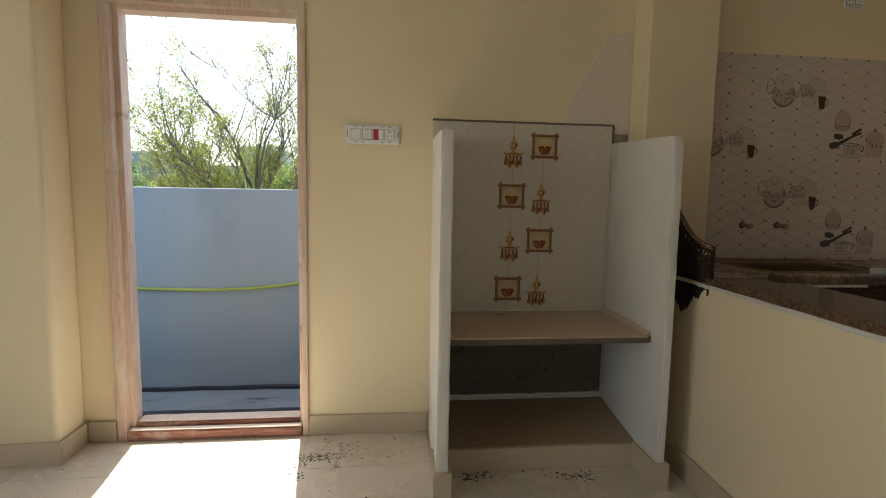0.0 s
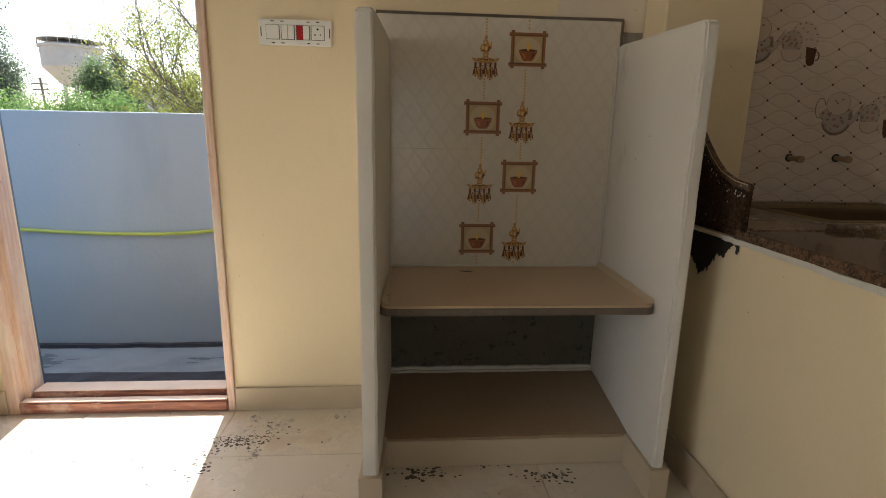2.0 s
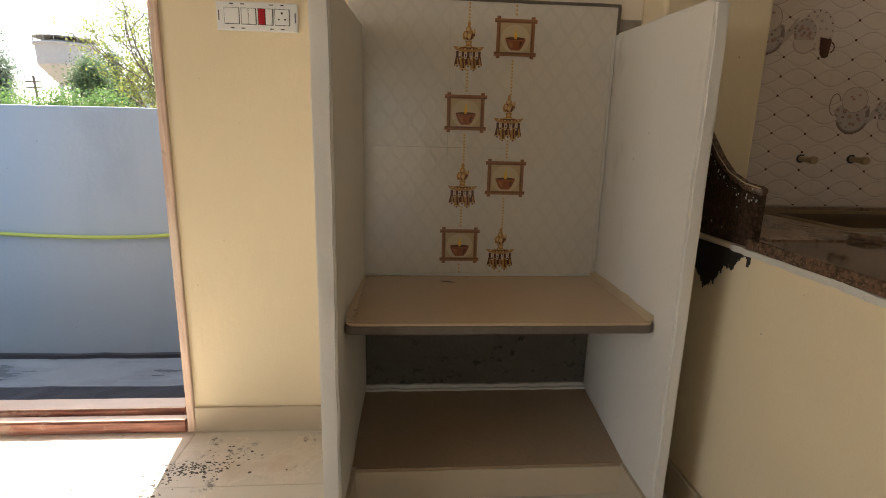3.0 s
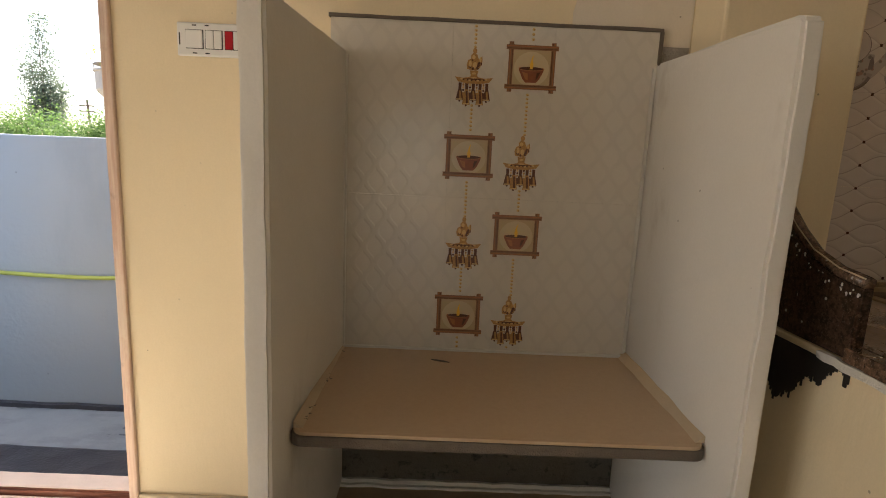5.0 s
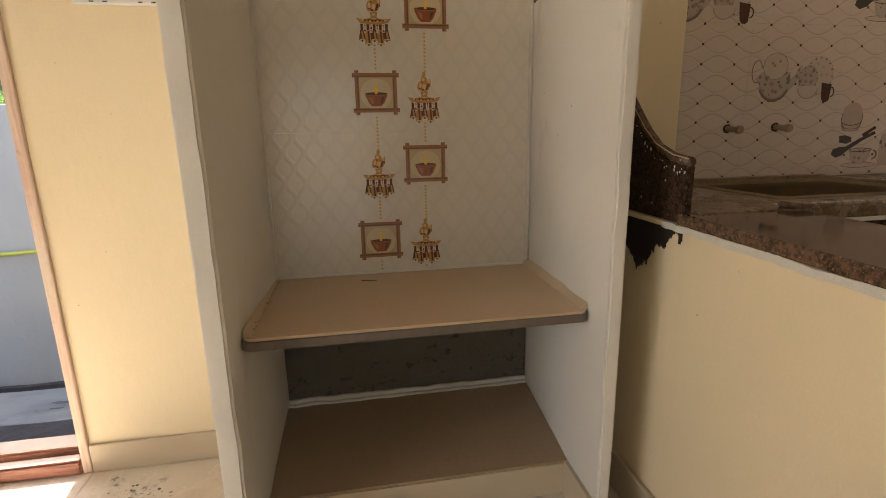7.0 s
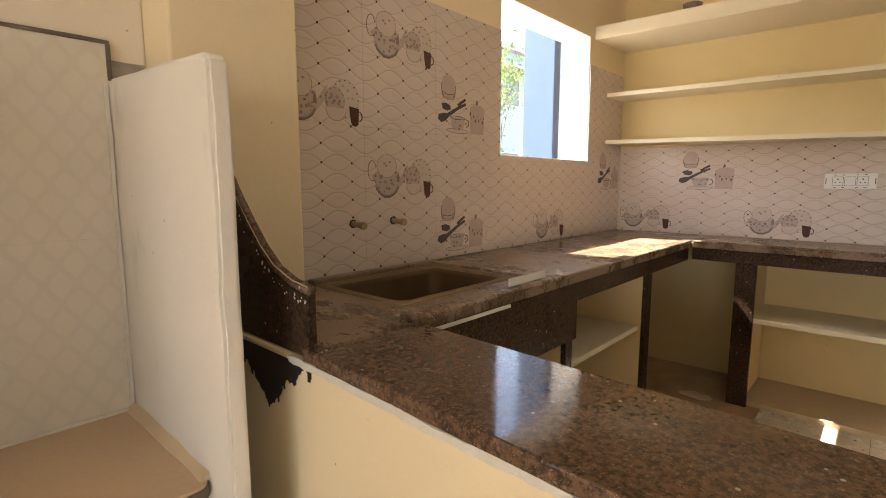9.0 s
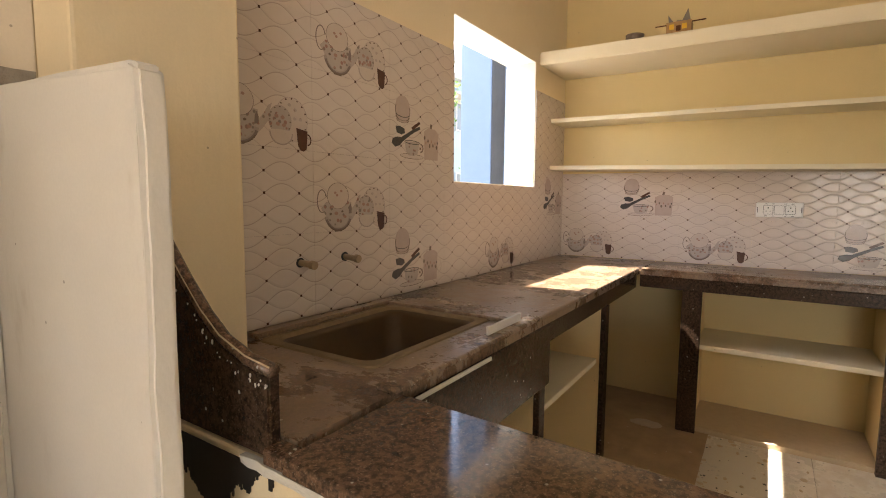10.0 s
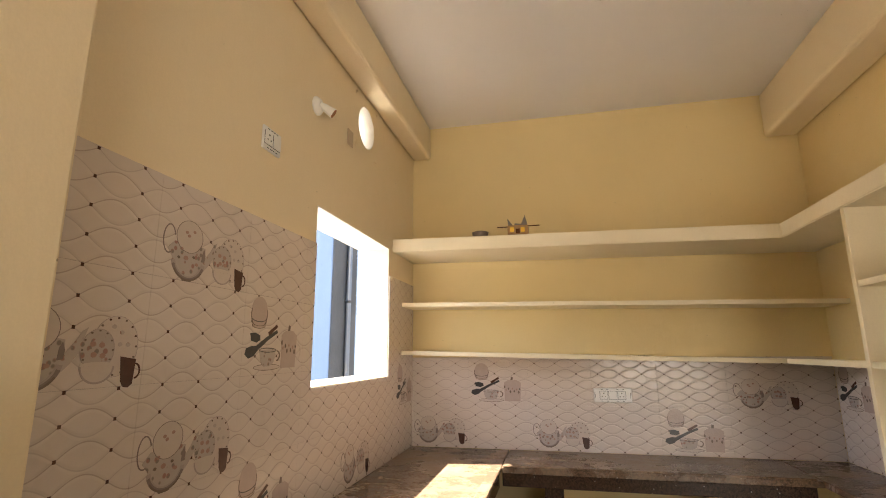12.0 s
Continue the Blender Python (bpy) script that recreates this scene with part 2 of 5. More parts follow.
# Primer and dust, with the sunlight on the ledge put into the tone.
M_SILL_SUNLIT = plain("sunlit_dusty_primed_sill", (0.74, 0.61, 0.52), 0.6, 0.1, 14, 0.001)


def parapet_paint():
    n = Nodes("pale_blue_parapet_paint")
    base = n.mix(n.noise(1.1, 4), (0.34, 0.375, 0.388), (0.395, 0.425, 0.432))
    base = n.mix(n.math("MULTIPLY", n.ramp(n.noise(3.0, 6, 0.65, stretch=(1, 1, 0.3)), 0.5, 0.75), 0.4), base, (0.26, 0.295, 0.315))
    specks = n.math("MULTIPLY", n.ramp(n.voronoi(7), 0.05, 0.02), n.ramp(n.noise(2.2), 0.5, 0.6))
    base = n.mix(n.math("MULTIPLY", specks, 0.7), base, (0.2, 0.2, 0.2))
    return n.done(base, 0.75, n.noise(40, 5), 0.002)


M_PARAPET = parapet_paint()


def terrace_concrete():
    n = Nodes("terrace_concrete")
    base = n.mix(n.noise(6, 7, 0.65), (0.25, 0.26, 0.26), (0.37, 0.375, 0.37))
    wet = n.ramp(n.noise(4.0, 5, 0.6, stretch=(0.7, 2.0, 1)), 0.47, 0.64)
    base = n.mix(n.math("MULTIPLY", wet, 0.6), base, (0.10, 0.105, 0.115))
    return n.done(base, n.ramp(wet, 0, 1, 0.85, 0.25), n.noise(50, 6), 0.002)


M_TERRACE = terrace_concrete()
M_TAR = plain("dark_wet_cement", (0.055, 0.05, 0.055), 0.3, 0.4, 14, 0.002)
M_HOSE = plain("yellow_green_hose", (0.44, 0.47, 0.08), 0.4, 0.1, 12)
M_PLASTIC = plain("white_switch_plastic", (0.80, 0.79, 0.76), 0.3, 0.03, 20, 0.0001)
M_DARK = plain("dark_slot", (0.02, 0.02, 0.02), 0.6)
M_RED = plain("red_indicator_plastic", (0.42, 0.012, 0.02), 0.25, 0.05)
M_SHADED_CEMENT = plain("shaded_bare_cement", (0.05, 0.053, 0.058), 0.85, 0.35, 5, 0.003)
M_GREYPIPE = plain("grey_plastic_pipe", (0.13, 0.135, 0.14), 0.5, 0.1, 14)
M_BLUEWALL = painted_wall("outer_blue_paint", (0.115, 0.175, 0.275), (0.15, 0.19, 0.24), 0.3)
M_STEEL = plain("stained_steel_sink", (0.066, 0.036, 0.011), 0.55, 0.65, 7, 0.001, 0.1)
M_SILT = plain("wet_ochre_silt", (0.32, 0.20, 0.065), 0.5, 0.4, 14, 0.001)
M_RIM = plain("ochre_mortar_dust", (0.20, 0.14, 0.075), 0.85, 0.3, 30, 0.001)
M_BRASS = plain("dusty_brass_pipe", (0.36, 0.26, 0.16), 0.5, 0.2, 40, 0.0003, 0.3)
M_GLASSY = plain("pale_offcut_tile", (0.62, 0.60, 0.57), 0.2, 0.06)
M_CARD = plain("printed_carton", (0.40, 0.22, 0.08), 0.6, 0.35, 60)
M_CARDIN = plain("grey_carton_inside", (0.20, 0.17, 0.14), 0.8, 0.15, 30)
M_TIN = plain("dull_tin", (0.22, 0.17, 0.13), 0.45, 0.3, 40, 0.0004, 0.5)
M_DIRT = plain("dry_cement_crumbs", (0.09, 0.08, 0.065), 0.95, 0.4, 60, 0.002)
M_SHELF = painted_wall("cream_shelf_paint", (0.82, 0.73, 0.54), dirt=0.12)


def wall_tile_material(name, axis, u0, v0, cell, row):
    """Glazed tile with an embossed net of wavy lines and small brown squares where they cross."""
    n = Nodes(name)
    sep = n.add("ShaderNodeSeparateXYZ")
    n.put(sep.inputs[0], n.where())
    u = n.math("SUBTRACT", sep.outputs[axis], u0)
    v = n.math("SUBTRACT", sep.outputs[2], v0)
    s = n.math("MULTIPLY", n.math("SINE", n.math("MULTIPLY", u, math.pi / cell)), row * 0.43)

    def line(value, step):
        f = n.math("FRACT", n.math("ADD", n.math("DIVIDE", value, step), 100.5))
        return n.math("MULTIPLY", n.math("ABSOLUTE", n.math("SUBTRACT", f, 0.5)), step)
    d1, d2 = line(n.math("SUBTRACT", v, s), row), line(n.math("ADD", v, s), row)
    d = n.math("MINIMUM", d1, d2)
    du, dv = line(u, cell), line(v, row)
    dot = n.ramp(n.math("MAXIMUM", du, dv), 0.0044, 0.0036)
    strand = n.ramp(d1, 0.0024, 0.0006)
    strand2 = n.ramp(d2, 0.0024, 0.0006)
    base = n.mix(n.noise(2.5, 4), (0.635, 0.545, 0.485), (0.695, 0.605, 0.545))
    base = n.mix(n.math("MULTIPLY", strand, 0.50), base, (0.29, 0.215, 0.17))
    base = n.mix(n.math("MULTIPLY", strand2, 0.32), base, (0.32, 0.25, 0.21))
    base = n.mix(n.math("MULTIPLY", n.ramp(n.noise(7, 5, 0.7), 0.55, 0.75), 0.18), base, (0.42, 0.34, 0.27))
    base = n.mix(dot, base, (0.095, 0.045, 0.03))
    return n.done(base, n.ramp(n.noise(12, 4), 0.3, 0.7, 0.13, 0.25), n.ramp(d, 0.0, 0.009), 0.0010)


M_TILE_N = wall_tile_material("wavy_kitchen_tile_north", 0, 1.806, 1.660, 0.1325, 0.0668)
M_TILE_E = wall_tile_material("wavy_kitchen_tile_east", 1, 2.315, 1.660, 0.1325, 0.0668)


def shrine_tile():
    n = Nodes("cream_damask_tile")
    sep = n.add("ShaderNodeSeparateXYZ")
    n.put(sep.inputs[0], n.where())
    x, z = sep.outputs[0], sep.outputs[2]
    s = n.math("MULTIPLY", n.math("SINE", n.math("MULTIPLY", z, 2 * math.pi / 0.098)), 0.0150)

    def near(value, step):
        f = n.math("FRACT", n.math("ADD", n.math("DIVIDE", value, step), 50.5))
        return n.math("MULTIPLY", n.math("ABSOLUTE", n.math("SUBTRACT", f, 0.5)), step)
    d = n.math("MINIMUM", near(n.math("ADD", x, s), 0.068), near(n.math("SUBTRACT", n.math("ADD", x, 0.034), s), 0.068))
    band = n.ramp(d, 0.0125, 0.004)
    heart = n.ramp(n.voronoi(150), 0.30, 0.16)
    base = n.mix(n.noise(3, 4), (0.645, 0.59, 0.51), (0.69, 0.635, 0.555))
    base = n.mix(n.math("MULTIPLY", band, 0.13), base, (0.44, 0.40, 0.345))
    base = n.mix(n.math("MULTIPLY", n.ramp(n.noise(9, 5, 0.7), 0.58, 0.75), 0.12), base, (0.4, 0.35, 0.28))
    base = n.mix(n.math("MULTIPLY", heart, 0.10), base, (0.78, 0.74, 0.68))
    return n.done(base, n.ramp(heart, 0, 1, 0.17, 0.26), band, 0.0003)


M_SHRINE = shrine_tile()


# ---- structure ----
def ring_with_hole(bm, cx, cz, half, radius, y0, y1, sides=32):
    """A square piece of wall with a round hole through it."""
    def loop(r_at, y):
        return [bm.verts.new((cx + r_at(t)[0], y, cz + r_at(t)[1])) for t in [2 * math.pi * (k + 0.5) / sides for k in range(sides)]]

    def circle(t):
        return radius * math.cos(t), radius * math.sin(t)

    def square(t):
        c, s = math.cos(t), math.sin(t)
        m = half / max(abs(c), abs(s))
        return c * m, s * m
    a, b, c, d = loop(square, y0), loop(circle, y0), loop(circle, y1), loop(square, y1)
    for p, q in ((a, b), (b, c), (c, d), (d, a)):
        for k in range(sides):
            bm.faces.new((p[k], p[(k + 1) % sides], q[(k + 1) % sides], q[k]))


def north_wall():
    bm = bmesh.new()
    z0 = -3.6
    vx, vz, h = 3.418, 2.783, 0.16
    for r in ((XW - 0.2, YN, z0, D0, YO, ZC), (D0, YN, z0, D1, YO, -0.005), (D0, YN, DH, D1, YO, ZC), (D1, YN, z0, W0, YO, ZC),
              (W0, YN, z0, W1, YO, WB), (W1, YN, z0, XE + 0.2, YO, ZC), (W0, YN, WT, W1, YO, vz - h), (W0, YN, vz + h, W1, YO, ZC),
              (W0, YN, vz - h, vx - h, YO, vz + h), (vx + h, YN, vz - h, W1, YO, vz + h)):
        add_box(bm, *r)
    ring_with_hole(bm, vx, vz, h, 0.122, YN, YO)
    return solid("wall_north", bm, M_YELLOW, "cream-yellow painted plaster wall with door and window openings", "wall", "structure")


wall_north = north_wall()
sk = 0.012
solid("wall_outside", boxes((XW - 0.2, YO, -3.6, D0 - 0.001, YO + sk, ZC), (D0 - 0.001, YO, -3.6, D1 + 0.001, YO + sk, -0.32), (D0 - 0.001, YO, DH + 0.001, D1 + 0.001, YO + sk, ZC), (D1 + 0.001, YO, -3.6, W0 - 0.001, YO + sk, ZC), (W0 - 0.001, YO, -3.6, W1 + 0.001, YO + sk, WB - 0.03), (W0 - 0.001, YO, WT + 0.014, W1 + 0.001, YO + sk, 2.64), (W1 + 0.001, YO, -3.6, XE + 0.2, YO + sk, ZC)),
      M_BLUEWALL, "pale blue painted outer face of the house", "wall", "structure")
wall_east = solid("wall_east", box(XE, YS, -3.6, XE + 0.2, YN, ZC), M_YELLOW_K, "cream-yellow painted plaster kitchen wall", "wall", "structure")
wall_kitchen = solid("wall_south", box(2.3, YK - 0.15, 0, XE, YK, ZC), M_YELLOW_K, "cream-yellow painted plaster wall behind the shelves", "wall", "structure")
# Unseen walls; their window and door openings are added to let daylight in.
solid("wall_west", boxes((XW - 0.2, YS, -3.6, XW, -2.0, ZC), (XW - 0.2, 0.4, -3.6, XW, YN, ZC), (XW - 0.2, -2.0, -3.6, XW, 0.4, 0.8), (XW - 0.2, -2.0, 2.1, XW, 0.4, ZC)),
      M_YELLOW, "cream-yellow painted plaster wall with an added window opening", "wall", "structure")
solid("wall_back", boxes((XW - 0.2, YS - 0.2, -3.6, -0.6, YS, ZC), (0.8, YS - 0.2, -3.6, XE + 0.2, YS, ZC), (-0.6, YS - 0.2, 2.1, 0.8, YS, ZC), (-0.6, YS - 0.2, -3.6, 0.8, YS, 0.0)),
      M_YELLOW, "cream-yellow painted plaster wall with an added door opening", "wall", "structure")
solid("ceiling", box(XW - 0.2, YS - 0.2, ZC, XE + 0.2, YO, ZC + 0.15), M_CEIL, "off-white painted plaster ceiling", "ceiling", "structure")
floor = solid("floor", box(XW - 0.2, YS - 0.2, -0.2, XE + 0.2, YN, -0.006), M_GROUT, "cream ceramic tiled floor, stained with cement", "floor", "structure")
solid("beam_north", box(XW, 2.222, 2.95, XE, YN, ZC, 0.022, 3), M_YELLOW, "cream-yellow plastered ceiling beam with rounded edge", "beam", "structure")
solid("beam_south", box(2.3, YK, 2.895, XE, -0.02, ZC, 0.022, 3), M_YELLOW, "cream-yellow plastered ceiling beam over the shelves", "beam", "structure")
solid("column_by_kitchen", box(1.268, 2.19, 0, 1.624, YN, 2.95, 0.008, 2), M_YELLOW, "cream-yellow plastered column beside the tiled wall", "column", "structure")
solid("column_by_door", box(-1.79, 2.155, 0, -1.422, YN, 2.95, 0.02, 3), M_YELLOW, "cream-yellow plastered column beside the door", "column", "structure")


def lining():
    """Lintel, sill and sides of the window opening, painted white, with the tile edge as a small step."""
    t = 0.012
    bm = boxes((W0, YN + 0.001, WB - 0.02, W1, YO + 0.02, WB + 0.004), (W1 - 0.004, YN + 0.001, WB + 0.004, W1 + t, YO, WT - 0.004),
               (W0 - t, YN + 0.001, WB + 0.004, W0 + 0.004, YO, WT - 0.004), (W0, YN + 0.001, WT - 0.004, W1, YO, WT + t))
    return bm


window = thing("window_1", (3.36, 2.46, WB), "open unglazed window opening with white plastered sides", "window")
tagged(window, kind="structure")
vent = thing("wall_vent", (3.418, 2.46, 2.783), "round vent hole through the wall, skylight put into its white lining", "vent")
# White sleeve added; the sky-lit look of the hole is put into it.
tube = bmesh.new()
for r0, r1, y0, y1 in ((0.1216, 0.1216, YN + 0.0005, YO + 0.014), (0.1216, 0.1165, YO + 0.014, YO + 0.014), (0.1165, 0.1165, YO + 0.014, YN + 0.0005), (0.1165, 0.1216, YN + 0.0005, YN + 0.0005)):
    for k in range(32):
        t0, t1 = 2 * math.pi * k / 32, 2 * math.pi * (k + 1) / 32
        tube.faces.new([tube.verts.new((3.418 + r * math.cos(t), y, 2.783 + r * math.sin(t))) for r, y, t in ((r0, y0, t0), (r0, y0, t1), (r1, y1, t1), (r1, y1, t0))])
bmesh.ops.remove_doubles(tube, verts=tube.verts[:], dist=0.0001)
bmesh.ops.recalc_face_normals(tube, faces=tube.faces[:])
part("skylit_sleeve", tube, M_REVEAL, vent, smooth=True)
part("window_lining", lining(), M_REVEAL, window, "white painted plaster reveal")

# skirting of beige tile strips
for i, (x0, y0, x1, y1) in enumerate(((D1 + 0.002, YN - 0.014, 0.240, YN), (-1.408, YN - 0.014, D0 - 0.002, YN), (-1.79, 2.141, -1.408, 2.155), (-1.422, 2.155, -1.408, YN - 0.014), (XW, YN - 0.014, -1.79, YN))):
    solid("baseboard", box(x0, y0, 0.0, x1, y1, 0.105, 0.003, 1), M_SKIRT, "beige ceramic tile skirting along the wall", "skirting", "structure")


# ---- door frame ----
def door_frame():
    d = thing("door_1", (-0.815, YN, 0), "primed wooden door frame with no door leaf", "door frame")
    tagged(d, kind="structure")
    y0, y1 = YN - 0.012, YN + 0.105
    for name, a, b, c, e in (("jamb", D0 + 0.001, D0 + 0.069, D0 + 0.001, D0 + 0.045), ("jamb", D1 - 0.049, D1 - 0.001, D1 - 0.030, D1 - 0.001)):
        bm = box(a, y0 + 0.04, 0.0, b, y1, DH - 0.002, 0.004, 2)
        add = box(c, y0, 0.0, e, y0 + 0.042, DH - 0.002, 0.004, 2)
        me = bpy.data.meshes.new("t")
        add.to_mesh(me)
        add.free()
        bm.from_mesh(me)
        bpy.data.meshes.remove(me)
        part(name, rough_edges(bm, 0.0012, 14, 0.15), M_WOOD, d)
    part("head", boxes((D0 + 0.069, y0 + 0.04, 2.056, D1 - 0.049, y1, DH - 0.002), (D0 + 0.045, y0, 2.08, D1 - 0.03, y0 + 0.039, DH - 0.002)), M_WOOD, d)
    sill = bmesh.new()
    add_box(sill, D0 + 0.046, y0 - 0.004, 0.0, D1 - 0.031, y0 + 0.04, 0.052)
    add_box(sill, D0 + 0.070, y0 + 0.042, 0.0, D1 - 0.050, y1 + 0.01, 0.078)
    bmesh.ops.bevel(sill, geom=sill.edges[:], offset=0.006, segments=2, affect="EDGES")
    # Thin pale caps: dust, and the sun on the ledges put into their colour.
    part("sunlit_sill_cap", rough_edges(boxes((D0 + 0.052, y0 + 0.002, 0.0525, D1 - 0.036, y0 + 0.036, 0.0555), (D0 + 0.076, y0 + 0.048, 0.0785, D1 - 0.056, y1 + 0.006, 0.0815)), 0.001, 20, 0.05), M_SILL_SUNLIT, d, "dusty sill top, sunlight put into its pale colour")
    part("sill", rough_edges(sill, 0.0025, 11, 0.1), M_SILL, d, "worn red-brown wooden sill")


door_frame()


# ---- shrine ----
PL0, PL1, PR0, PR1, PF = 0.252, 0.300, 1.174, 1.214, 1.746


def partition(name, x0, x1, lean, splay):
    bm = bmesh.new()
    pts = [(PF, 0.0), (YN, 0.0), (YN, 1.515), (PF + 0.02, 1.482), (PF, 1.472)]
    lo = [bm.verts.new((x0 + lean * (0.75 - z) + splay * (YN - y) / 0.6, y, z)) for y, z in pts]
    hi = [bm.verts.new((x1 + lean * (0.75 - z) + splay * (YN - y) / 0.6, y, z)) for y, z in pts]
    bm.faces.new(lo)
    bm.faces.new(hi)
    for i in range(5):
        j = (i + 1) % 5
        bm.faces.new((lo[i], lo[j], hi[j], hi[i]))
    bmesh.ops.recalc_face_normals(bm, faces=bm.faces[:])
    bmesh.ops.bevel(bm, geom=bm.edges[:], offset=0.006, segments=2, affect="EDGES")
    rough_edges(bm, 0.0028, 13, 0.05, x0)
    return bm


shrine = thing("prayer_alcove", (0.72, 2.05, 0), "white plastered prayer alcove with two shelves and a tiled back", "alcove")
part("side_panel", partition("l", PL0, PL1, 0.0, -0.019), M_WHITE, shrine)
part("side_panel", partition("r", PR0 + 0.003, PR1, 0.0, -0.009), M_WHITE, shrine)
back = part("back_panel", box(PL1 - 0.046, YN - 0.004, 0.6, PR0 + 0.012, YN - 0.001, 1.605), M_CEMENT, shrine, "pale cement bed behind the tiles")
for zz0, zz1 in ((0.642, 1.11345), (1.11355, 1.598)):
    for xx0, xx1 in ((PL1 - 0.044, 0.59795), (0.59805, 0.88495), (0.88505, PR0 + 0.006)):
        part("tile", box(xx0, YN - 0.013, zz0, xx1, YN - 0.004, zz1, 0.0005, 1), M_SHRINE, back)
# Proud tile edge as a dark strip, its shadow put into the colour.
part("edge_shadow_strip", rough_edges(boxes((PL1 - 0.05, YN - 0.018, 1.598, PR0 + 0.010, YN - 0.001, 1.607), (PR0 + 0.002, YN - 0.018, 1.51, PR0 + 0.012, YN - 0.001, 1.598)), 0.002, 20, 0.05), M_SLABEDGE, shrine, "rough tile edge, its shadow put into the dark strip")
part("cement_patch", rough_edges(box(PR0 + 0.014, YN - 0.006, 1.50, 1.266, YN - 0.003, 1.56), 0.006, 17, 0.03), M_RAWCEM, shrine, "raw grey cement patch on the wall")
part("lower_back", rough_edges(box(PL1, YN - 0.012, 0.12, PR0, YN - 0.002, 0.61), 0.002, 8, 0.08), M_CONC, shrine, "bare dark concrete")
part("cement_fillet", rough_edges(boxes((PL1, YN - 0.022, 0.169, PR0, YN - 0.012, 0.196), (PL1, YN - 0.034, 0.169, PR0, YN - 0.02, 0.183)), 0.005, 21, 0.025), M_CEMENT, shrine, "white cement fillet")


def shelf_outline(x0, x1, yf, yb, r=0.03):
    pts = [(x0, yb)]
    for cx, a0 in ((x0 + r, 180), (x1 - r, 270)):
        pts += [(cx + r * math.cos(radians(a0 + 18 * k)), yf + r + r * math.sin(radians(a0 + 18 * k))) for k in range(6)]
    return pts + [(x1, yb)]


upper = part("upper_shelf", rough_edges(prism(shelf_outline(PL1 - 0.018, PR0 - 0.004, 1.838, YN - 0.012), "z", 0.611, 0.633), 0.0012, 20, 0.09), M_SLABEDGE, shrine, "rough grey slab edge")
part("shelf_tile", prism(shelf_outline(PL1 - 0.013, PR0 - 0.006, 1.842, YN - 0.013), "z", 0.6335, 0.641), M_SLABTILE, upper, "tan glazed tile")
part("side_fillet", rough_edges(prism([(PL1 - 0.012, 0.641), (PL1 + 0.008, 0.641), (PL1 - 0.012, 0.655)], "y", 1.86, YN - 0.013), 0.003, 18, 0.04), M_PUTTY, shrine)
part("side_fillet", rough_edges(prism([(PR0, 0.641), (PR0 - 0.022, 0.641), (PR0, 0.660)], "y", 1.86, YN - 0.013), 0.003, 18, 0.04), M_PUTTY, shrine)
part("back_fillet", rough_edges(boxes((PL1, YN - 0.022, 0.641, PR0 - 0.006, YN - 0.013, 0.648)), 0.0015, 20, 0.05), M_CEMENT, shrine)
for xx in (PL1 - 0.002, PR0 - 0.008):
    part("corner_fillet", box(xx - 0.001, YN - 0.02, 0.648, xx + 0.008, YN - 0.013, 1.50), M_CEMENT, shrine)
lower = part("lower_shelf", prism([(1.945, 0.0), (YN - 0.012, 0.0), (YN - 0.012, 0.170), (1.945, 0.108)], "x", PL1 - 0.012, PR0), M_PUTTY, shrine)
part("shelf_tile", prism([(1.940, 0.1085), (YN - 0.012, 0.1705), (YN - 0.012, 0.178), (1.940, 0.1165)], "x", PL1 - 0.010, PR0 - 0.002), M_SLABTILE_SHADED, lower, "glazed tile, shade put into its brown")
part("riser_tile", box(PL1 - 0.010, 1.938, 0.002, PR0 - 0.002, 1.945, 0.106, 0.001, 1), M_SKIRT, lower, "beige tile riser")
def panel_skirting(x_in, x_out, splay):
    """Tile strips round the foot of a side panel: front, and along both faces, following its splay."""
    def at(x, y):
        return x + splay * (YN - y) / 0.6
    bm = bmesh.new()
    for a, b, y0, y1 in ((x_in - 0.012, x_out + 0.012, PF - 0.016, PF + 0.001), (x_in - 0.012, x_in + 0.002, PF + 0.001, 1.938), (x_out - 0.002, x_out + 0.012, PF + 0.001, YN - 0.015)):
        lo = [bm.verts.new((at(x, y), y, 0.0)) for x, y in ((a, y0), (b, y0), (b, y1), (a, y1))]
        hi = [bm.verts.new((v.co.x, v.co.y, 0.118)) for v in lo]
        bm.faces.new(lo[::-1])
        bm.faces.new(hi)
        for k in range(4):
            bm.faces.new((lo[k], lo[(k + 1) % 4], hi[(k + 1) % 4], hi[k]))
    return rough_edges(bm, 0.0008, 20, 0.1)


part("skirting", panel_skirting(PR0 + 0.003, PR1, -0.009), M_SKIRT, shrine, "beige tile skirting strip")
part("skirting", panel_skirting(PL0, PL1, -0.019), M_SKIRT, shrine, "beige tile skirting strip")


def whitewash():
    """A thin ragged coat of pale skim on the wall between the alcove and the column."""
    bm = bmesh.new()
    rows = []
    for k in range(33):
        x = 0.93 + 0.3375 * k / 32
        t = k / 32
        low = 1.609 if x < 1.188 else 1.50
        top = 1.64 + 0.42 * min(1.0, t * 1.5) ** 0.8 + 0.016 * noise.noise((x * 18, 1.0, 3.0)) + 0.008 * noise.noise((x * 60, 4.0, 3.0))
        rows.append((x, low, top))
    low = [bm.verts.new((x, YN - 0.0022, a)) for x, a, b in rows]
    top = [bm.verts.new((x, YN - 0.0022, b)) for x, a, b in rows]
    edge = [bm.verts.new((x, YN - 0.0004, b + 0.006)) for x, a, b in rows]
    for k in range(32):
        bm.faces.new((low[k], low[k + 1], top[k + 1], top[k]))
        bm.faces.new((top[k], top[k + 1], edge[k + 1], edge[k]))
    return bm


